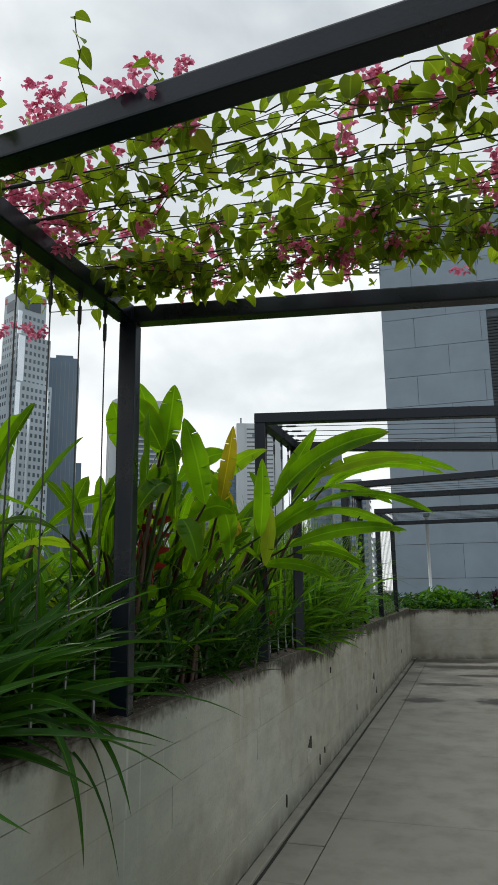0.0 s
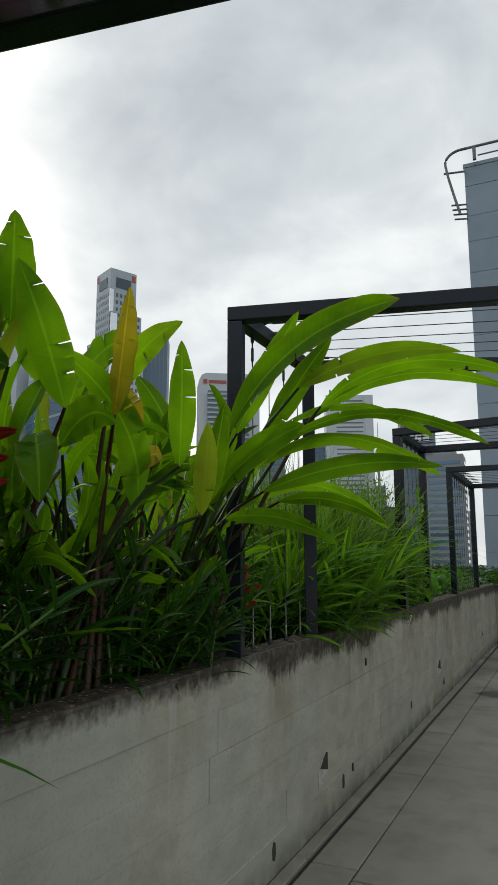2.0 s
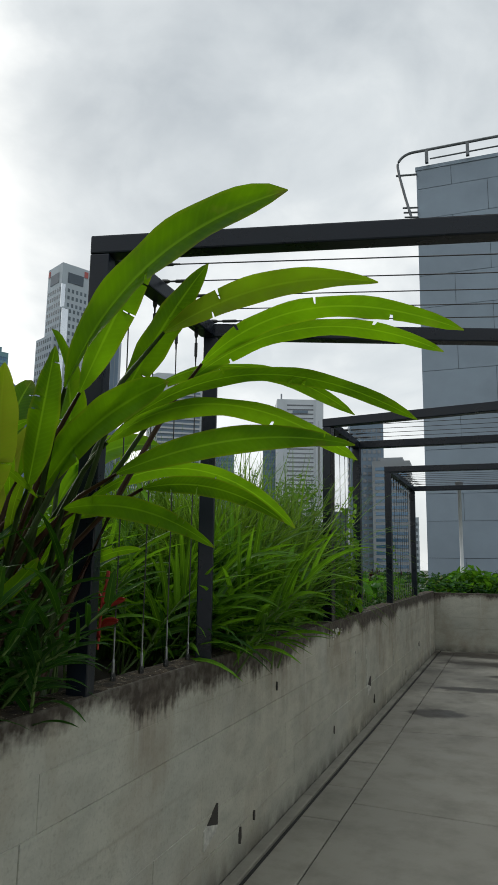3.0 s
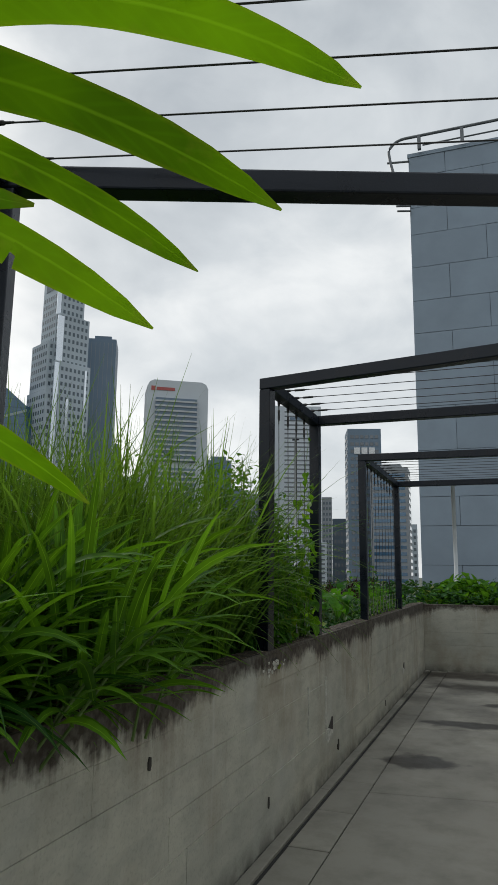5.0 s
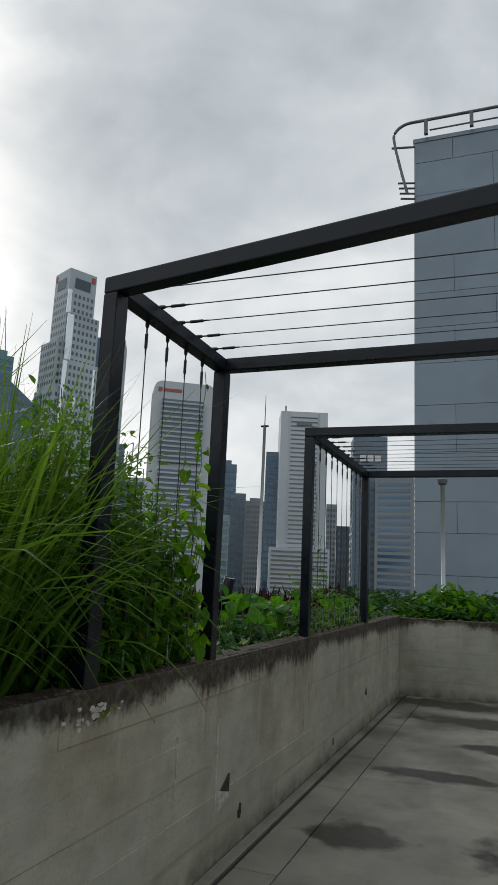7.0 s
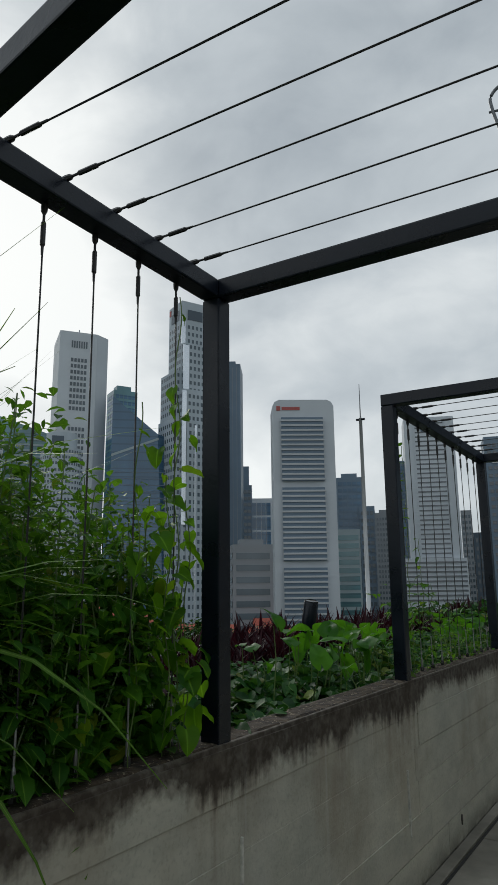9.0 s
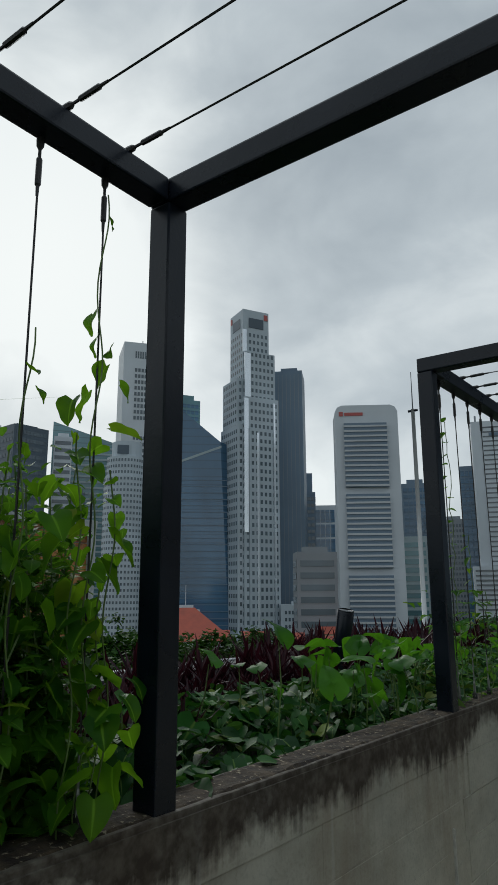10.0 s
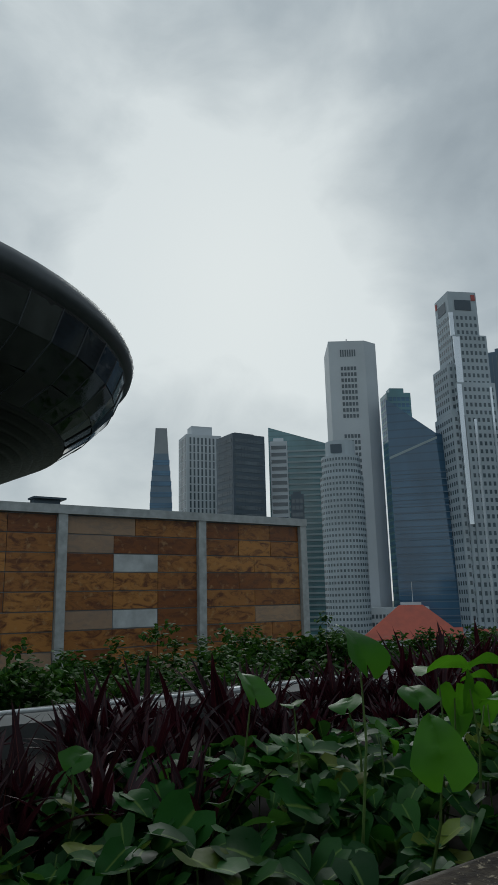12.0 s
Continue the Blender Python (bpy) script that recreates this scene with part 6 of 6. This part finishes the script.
def disc_building():
    """Saucer-shaped roof storey: fat metal rim, glazed soffit, louvre rings, stem."""
    t = thing("disc_building", "saucer-shaped metal and glass roof storey seen from below", "building", (-73.5, 5.4, 0))
    n = 96

    def lathe(name, prof, mat, label=""):
        g = Geo()
        k = len(prof)
        for i in range(n):
            a = 2 * math.pi * i / n
            g.v += [Vector((r * math.cos(a), r * math.sin(a), z)) for r, z in prof]
        for i in range(n):
            for j in range(k - 1):
                i2 = (i + 1) % n
                g.f.append((i * k + j, i2 * k + j, i2 * k + j + 1, i * k + j + 1))
        return part(name, g, mat, t, label, True)

    H = 20.9
    lathe("rim", [(31.8, H + 3.7), (33.6, H + 3.5), (34.5, H + 3.0), (34.8, H + 2.3), (34.6, H + 1.6), (34.0, H + 1.3)], DISC_METAL, "dark rounded metal rim")
    lathe("roof", [(0.01, H + 5.6), (20, H + 5.2), (31.8, H + 3.7)], DISC_METAL)
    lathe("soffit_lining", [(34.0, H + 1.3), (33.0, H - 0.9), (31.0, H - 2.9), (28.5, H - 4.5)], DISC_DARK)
    rr = random.Random(33)
    rings = ((33.95, H + 1.2), (33.0, H - 1.05), (31.0, H - 3.05), (28.5, H - 4.65))
    for i in range(60):          # panes of the reflecting soffit, each a little out of true
        a0, a1 = 2 * math.pi * i / 60, 2 * math.pi * (i + 0.97) / 60
        g = Geo()
        for (r0, z0), (r1, z1) in zip(rings, rings[1:]):
            e = [rr.uniform(-0.22, 0.0) for _ in range(4)]
            g.quad(*[Vector((q * math.cos(a), q * math.sin(a), z + d)) for (q, z, a), d in zip(((r0, z0, a0), (r0, z0, a1), (r1 + 0.04, z1, a1), (r1 + 0.04, z1, a0)), e)])
        part("soffit_pane", g, DISC_GLASS, t)
    r, z = 28.5, H - 4.6
    prof = []
    for k in range(9):
        prof += [(r, z), (r - 0.15, z - 0.42), (r - 0.95, z - 0.42)]
        r, z = r - 0.95, z - 0.42
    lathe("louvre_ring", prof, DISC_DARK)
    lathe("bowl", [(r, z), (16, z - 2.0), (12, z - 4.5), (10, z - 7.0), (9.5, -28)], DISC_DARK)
    g = Geo()
    for i in range(60):
        a = 2 * math.pi * i / 60
        c, s_ = math.cos(a), math.sin(a)
        g.tube([(33.98 * c, 33.98 * s_, H + 1.2), (33.05 * c, 33.05 * s_, H - 1.1), (31.05 * c, 31.05 * s_, H - 3.1), (28.6 * c, 28.6 * s_, H - 4.7)], 0.07, 4)
    part("glazing_bar", g, DISC_METAL, t, kind="stuff")


DISC_METAL = plain("dark_weathered_metal", (0.075, 0.083, 0.092), 0.45, 0.4, 0.2, 0.6)
DISC_GLASS = plain("dark_soffit_glass", (0.085, 0.09, 0.097), 0.05, 0.85, 0.4, 0.4, True, 0.6)
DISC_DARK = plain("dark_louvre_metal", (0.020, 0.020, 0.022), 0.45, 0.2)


def stone_material():
    s = Shader("amber_stone_panel")
    r = s.random()
    veins = s.noise(1.3, 7, 0.65, (0.6, 1, 2.2), None, 1.2)
    col = s.mix(r, (0.20, 0.062, 0.012), (0.46, 0.20, 0.045))
    col = s.mix(s.span(veins, 0.46, 0.64), col, (0.115, 0.034, 0.010))
    col = s.mix(s.span(s.noise(3.5, 5), 0.58, 0.72, 0, 0.5), col, (0.48, 0.30, 0.13))
    pale = s.span(s.math("FRACT", s.math("MULTIPLY", r, 5.7)), 0.94, 0.95)
    col = s.mix(s.math("MULTIPLY", pale, 0.5), col, (0.40, 0.34, 0.27))
    s.bump(veins, 0.15, 0.01)
    return s.set(col, 0.4)


def stone_screen():
    """Long wall of amber stone panels held in pale metal frames."""
    t = thing("stone_screen_wall", "long amber stone panel wall in pale grey frames", "wall", (-29.5, 33.1, -5.4))
    stone, frame_m = stone_material(), plain("pale_grey_frame", (0.42, 0.44, 0.44), 0.5, 0.2)
    pale = plain("pale_marble_panel", (0.50, 0.52, 0.52), 0.4, 0, 0.25, 1.5)
    g = Geo()
    g.box((-0.6, -44, 0), (-0.05, 0, 10.95))
    part("backing", g, GREY_FACADE, t)
    posts = [0.0, -6.2, -13.05, -19.9, -26.8, -33.7]
    for y in posts:
        g = Geo()
        g.box((-0.1, y - 0.42, 0), (0.22, y - 0.02, 10.9))
        part("frame_post", g, frame_m, t)
    g = Geo()
    g.box((-0.65, -44, 10.62), (0.26, 0, 11.0))
    part("coping", g, frame_m, t)
    r = random.Random(4)
    hgt, cache = 0.80, {}
    for a, b in zip(posts, posts[1:]):
        W = (a - 0.44) - b
        for k in range(13):
            z = 10.6 - (k + 1) * hgt
            cuts = [0, W * 0.34, W * 0.68, W] if r.random() < 0.75 else [0, W * 0.5, W]
            for c0, c1 in zip(cuts, cuts[1:]):
                key = round(c1 - c0, 2)
                is_pale = (b == posts[2] and k in (2, 5) and abs(c0 - W * 0.34) < 0.02)
                ck = (key, is_pale)
                if ck not in cache:
                    g = Geo()
                    g.box((0, 0.015, 0.02), (0.06, key - 0.015, hgt - 0.03))
                    cache[ck] = g.mesh("stone_panel", pale if is_pale else stone, False)
                ob = part("stone_panel", cache[ck], stone, t)
                ob.matrix_basis = Matrix.Translation((-0.04 + r.uniform(-0.01, 0.01), b + c0, z))
    g = Geo()
    g.box((-0.5, -14.5, 11.0), (0.1, -13.4, 11.25))
    g.box((-0.5, -14.6, 11.2), (0.3, -13.2, 11.28))
    part("floodlight", g, DARK_FACADE, t)


def low_city():
    g = Geo()
    s = 4500
    for x0, y0, x1, y1 in ((-s, -s, -4.5, s), (2.1, -s, s, s), (-4.5, 21.2, 2.1, s), (-4.5, -s, 2.1, -5.2)):
        g.quad((x0, y0, GROUND_Z), (x1, y0, GROUND_Z), (x1, y1, GROUND_Z), (x0, y1, GROUND_Z))
    structure("city_ground", g.mesh("city_ground", plain("far_ground", (0.07, 0.085, 0.06), 0.9, 0, 0.4, 0.02), False), "dull green and grey city ground far below", "ground")
    g = Geo()
    g.box((-70, -20, GROUND_Z), (-4.6, 60, -3.6))
    structure("lower_terrace", g.mesh("lower_terrace", plain("planted_terrace", (0.035, 0.045, 0.025), 0.9, 0, 0.5, 0.8), False), "lower roof terrace covered with dark planting", "terrace")
    # red hipped roof with a flagpole
    t = thing("red_roof_hall", "hall with a red tiled hipped roof and flagpole", "house", (-129.3, 150.6, GROUND_Z), 43)
    g = Geo()
    g.box((-13, 0, 0), (13, 22, 18.5))
    part("wall", g, WHITE_PAINT, t)
    g = Geo()
    g.v = [Vector(p) for p in ((-14, -1, 18.5), (14, -1, 18.5), (14, 23, 18.5), (-14, 23, 18.5), (-3.2, 10, 27.2), (3.2, 10, 27.2), (3.2, 13, 27.2), (-3.2, 13, 27.2))]
    g.f = [(0, 1, 5, 4), (1, 2, 6, 5), (2, 3, 7, 6), (3, 0, 4, 7), (4, 5, 6, 7), (0, 3, 2, 1)]
    part("roof", g, ROOF_RED, t)
    g = Geo()
    g.box((-2.8, 10.2, 27.2), (2.8, 12.8, 27.9))
    g.tube([(0.6, 11, 27.9), (0.6, 11, 33.5)], 0.09, 5)
    part("flagpole", g, WHITE_PAINT, t)
    r = random.Random(9)
    spots = [(-128.5, 200.5, 34, 9.0), (-119, 206.5, 30, 7.5), (-112.5, 214.5, 30, 8.5), (-124, 219, 30, 8), (-139, 196, 36, 9), (-105.5, 216, 28, 8), (-150, 188, 40, 10)]
    for x, y, yaw, w in spots:
        t = thing("shophouse", "small cream shophouse with a red tiled gable roof", "house", (x, y, GROUND_Z), yaw, "old shophouses")
        h = 16.6 + r.uniform(-1.6, 1.6)
        g = Geo()
        g.box((-w / 2, 0, 0), (w / 2, 9, h))
        part("wall", g, PLASTER if r.random() < 0.5 else WHITE_PAINT, t)
        g = Geo()
        g.v = [Vector(p) for p in ((-w / 2 - 0.4, -0.6, h), (w / 2 + 0.4, -0.6, h), (w / 2 + 0.4, 9.6, h), (-w / 2 - 0.4, 9.6, h), (-w / 2 - 0.4, 4.5, h + 2.3), (w / 2 + 0.4, 4.5, h + 2.3))]
        g.f = [(0, 1, 5, 4), (2, 3, 4, 5), (1, 2, 5), (3, 0, 4), (0, 3, 2, 1)]
        part("roof", g, ROOF_RED, t)
        g = Geo()
        cells(g, (-w / 2, 0, h - 6), (1, 0, 0), w, 5.5, 4, 2, 0.5, 0.6)
        part("window_grid", g, WINDOW, t, kind="stuff")
    # podium blocks along the river
    tower("riverside_podium", "long low white office podium with window rows", -222.1, 233.9, 40, 18, -3.0, 44, WHITE_PAINT, WINDOW, 22, 5, 0.6, 0.5, roof=0)
    tower("riverside_block", "low pale office block with window rows", -175.7, 287.5, 26, 14, -1.0, 36, WHITE_STONE, WINDOW, 14, 6, 0.6, 0.5, roof=1.5)
    # far woods
    g = Geo()
    for _ in range(900):
        d, az = r.uniform(95, 200), radians(r.uniform(12, 66))
        c = Vector((-d * math.sin(az), 9 + d * math.cos(az), -15.5 - r.uniform(0, 5) + (d - 95) * 0.035))
        if 160 < d and r.random() < 0.4:
            continue
        R = r.uniform(1.6, 3.2)
        for _ in range(9):
            q = c + Vector((r.gauss(0, R), r.gauss(0, R), r.gauss(0, R * 0.5)))
            g.blade(q, (r.uniform(-1, 1), r.uniform(-1, 1), r.uniform(-0.4, 0.9)), r.uniform(1.0, 2.2), r.uniform(0.8, 1.5), 0.5, 0.3, oval_shape, 2, r.uniform(-1, 1))
    tagged(part("far_trees", g, TREE_LEAF, None, smooth=True), "dark green crowns of distant street trees", "trees", "", "stuff")


stepped_tower()
tower("slate_slab_tower", "dark slate-blue slab tower behind a paler one", -194.1, 301.1, 14.5, 18, 119.8, 34, SLATE, GREY_FACADE, 6, 60, 0.12, 1.0, 0.6, -6, roof=3)
slab_tower()
wedge_tower()
tower("teal_tower", "teal glass tower with a flat roof", -289.1, 328.4, 15.5, 14, 127.1, 43, GREEN_GLASS, BLUE_GLASS, 5, 36, 0.8, 0.6, 0.6, 18, roof=4)
round_tower()
green_tower()
tower("dark_office_tower", "dark glass office tower with a flat roof", -368.4, 267.9, 25, 22, 109.3, 57, DARK_FACADE, WINDOW, 9, 26, 0.85, 0.5, 0.8, 30, roof=2)
tower("striped_tower", "white tower striped with dark window bands", -373.1, 296.4, 12, 14, 109.0, 53, WHITE_PAINT, WINDOW, 1, 26, 0.98, 0.5, 0.8, 0, roof=3)
tower("white_ribbed_tower", "white ribbed tower with dark vertical window strips", -444.8, 279.4, 28, 22, 126.5, 60, WHITE_PAINT, WINDOW, 8, 24, 0.45, 0.86, 0.8, 16, roof=8)
tower("small_dark_tower", "small dark glass block", -327.1, 274.0, 8, 10, 64.0, 51, DARK_FACADE, WINDOW, 3, 20, 0.8, 0.6)
tapered_tower()
tower("antenna_tower", "dark narrow tower with a roof antenna", -201.7, 330.9, 7.5, 10, 59.1, 32, SLATE, WINDOW, 3, 22, 0.8, 0.5, roof=11)
tower("white_grid_tower", "dark glass block behind a white grid", -194.2, 335.5, 12, 12, 51.6, 31, WHITE_PAINT, BLUE_GLASS, 4, 9, 0.88, 0.86, roof=0)
tower("brown_block", "low grey office block with deep window bands", -130.7, 221.9, 14.5, 12, 17.9, 32, GREY_FACADE, WINDOW, 1, 9, 0.95, 0.5, 0.6, 8, roof=2)
framed_tower()
tower("blue_back_tower", "blue-grey glass tower behind", -166.3, 393.7, 16, 16, 68.5, 24, SLATE, BLUE_GLASS, 5, 22, 0.85, 0.6, roof=3)
tower("green_band_block", "green glass block with pale bands", -132.1, 310.5, 11, 12, 29.5, 24, SPANDREL, GREEN_GLASS, 1, 13, 0.98, 0.6, roof=0)
tower("dark_back_tower", "dark slab between towers", -223.4, 323.9, 14, 12, 44.1, 34, SLATE, WINDOW, 6, 20, 0.6, 0.6, roof=0)
twin_post_tower()
tower("blue_side_tower", "pale blue glass tower", -117.4, 347.0, 9, 12, 66.3, 19, SLATE, BLUE_GLASS, 4, 24, 0.85, 0.7, roof=0)
t_sign = tower("dark_sign_tower", "dark glass tower with a white sign band", -57.6, 300.8, 14.5, 16, 63.4, 11, SLATE, GREY_WIN, 6, 26, 0.7, 0.45, 0.6, 6, roof=0)
g_sign = Geo()
for x0 in (-4.5, -1.3, 1.9):
    g_sign.box((x0, -0.5, 80.2), (x0 + 2.5, -0.1, 83.0))
part("sign", g_sign, SIGN_WHITE, t_sign, "white sign shapes near the top")
tower("grey_glass_tower", "grey glass office tower with fine bands", -46.1, 292.8, 15.5, 16, 44.6, 10, GREY_FACADE, BLUE_GLASS, 1, 24, 0.96, 0.5, 0.6, -6, roof=2)
tower("thin_back_tower", "slim pale tower far behind", -102.9, 413.4, 6, 8, 46.0, 15, GREY_FACADE, WINDOW, 3, 20, 0.6, 0.5, roof=0)
tower("low_dark_block", "low dark office block with window grid", -84.4, 376.3, 12, 12, 30.0, 14, DARK_FACADE, GREY_WIN, 6, 12, 0.6, 0.5, roof=0)
tower("small_slate_tower", "small slate tower far behind", -156.5, 395.9, 9, 10, 50.5, 22, SLATE, WINDOW, 3, 16, 0.7, 0.5, roof=0)
tower("grid_back_tower", "grey grid tower far behind", -139.4, 381.1, 12.5, 12, 44.1, 21, GREY_FACADE, WINDOW, 7, 22, 0.6, 0.5, roof=2)
tower("slim_far_tower", "slim pale tower far off", -51.0, 402.9, 5, 8, 28.3, 8, WHITE_STONE, WINDOW, 2, 14, 0.6, 0.5, roof=0)
disc_building()
stone_screen()
low_city()


# ---- pieces of walls and floor ----
board_marks()
broken_corner()
paving()
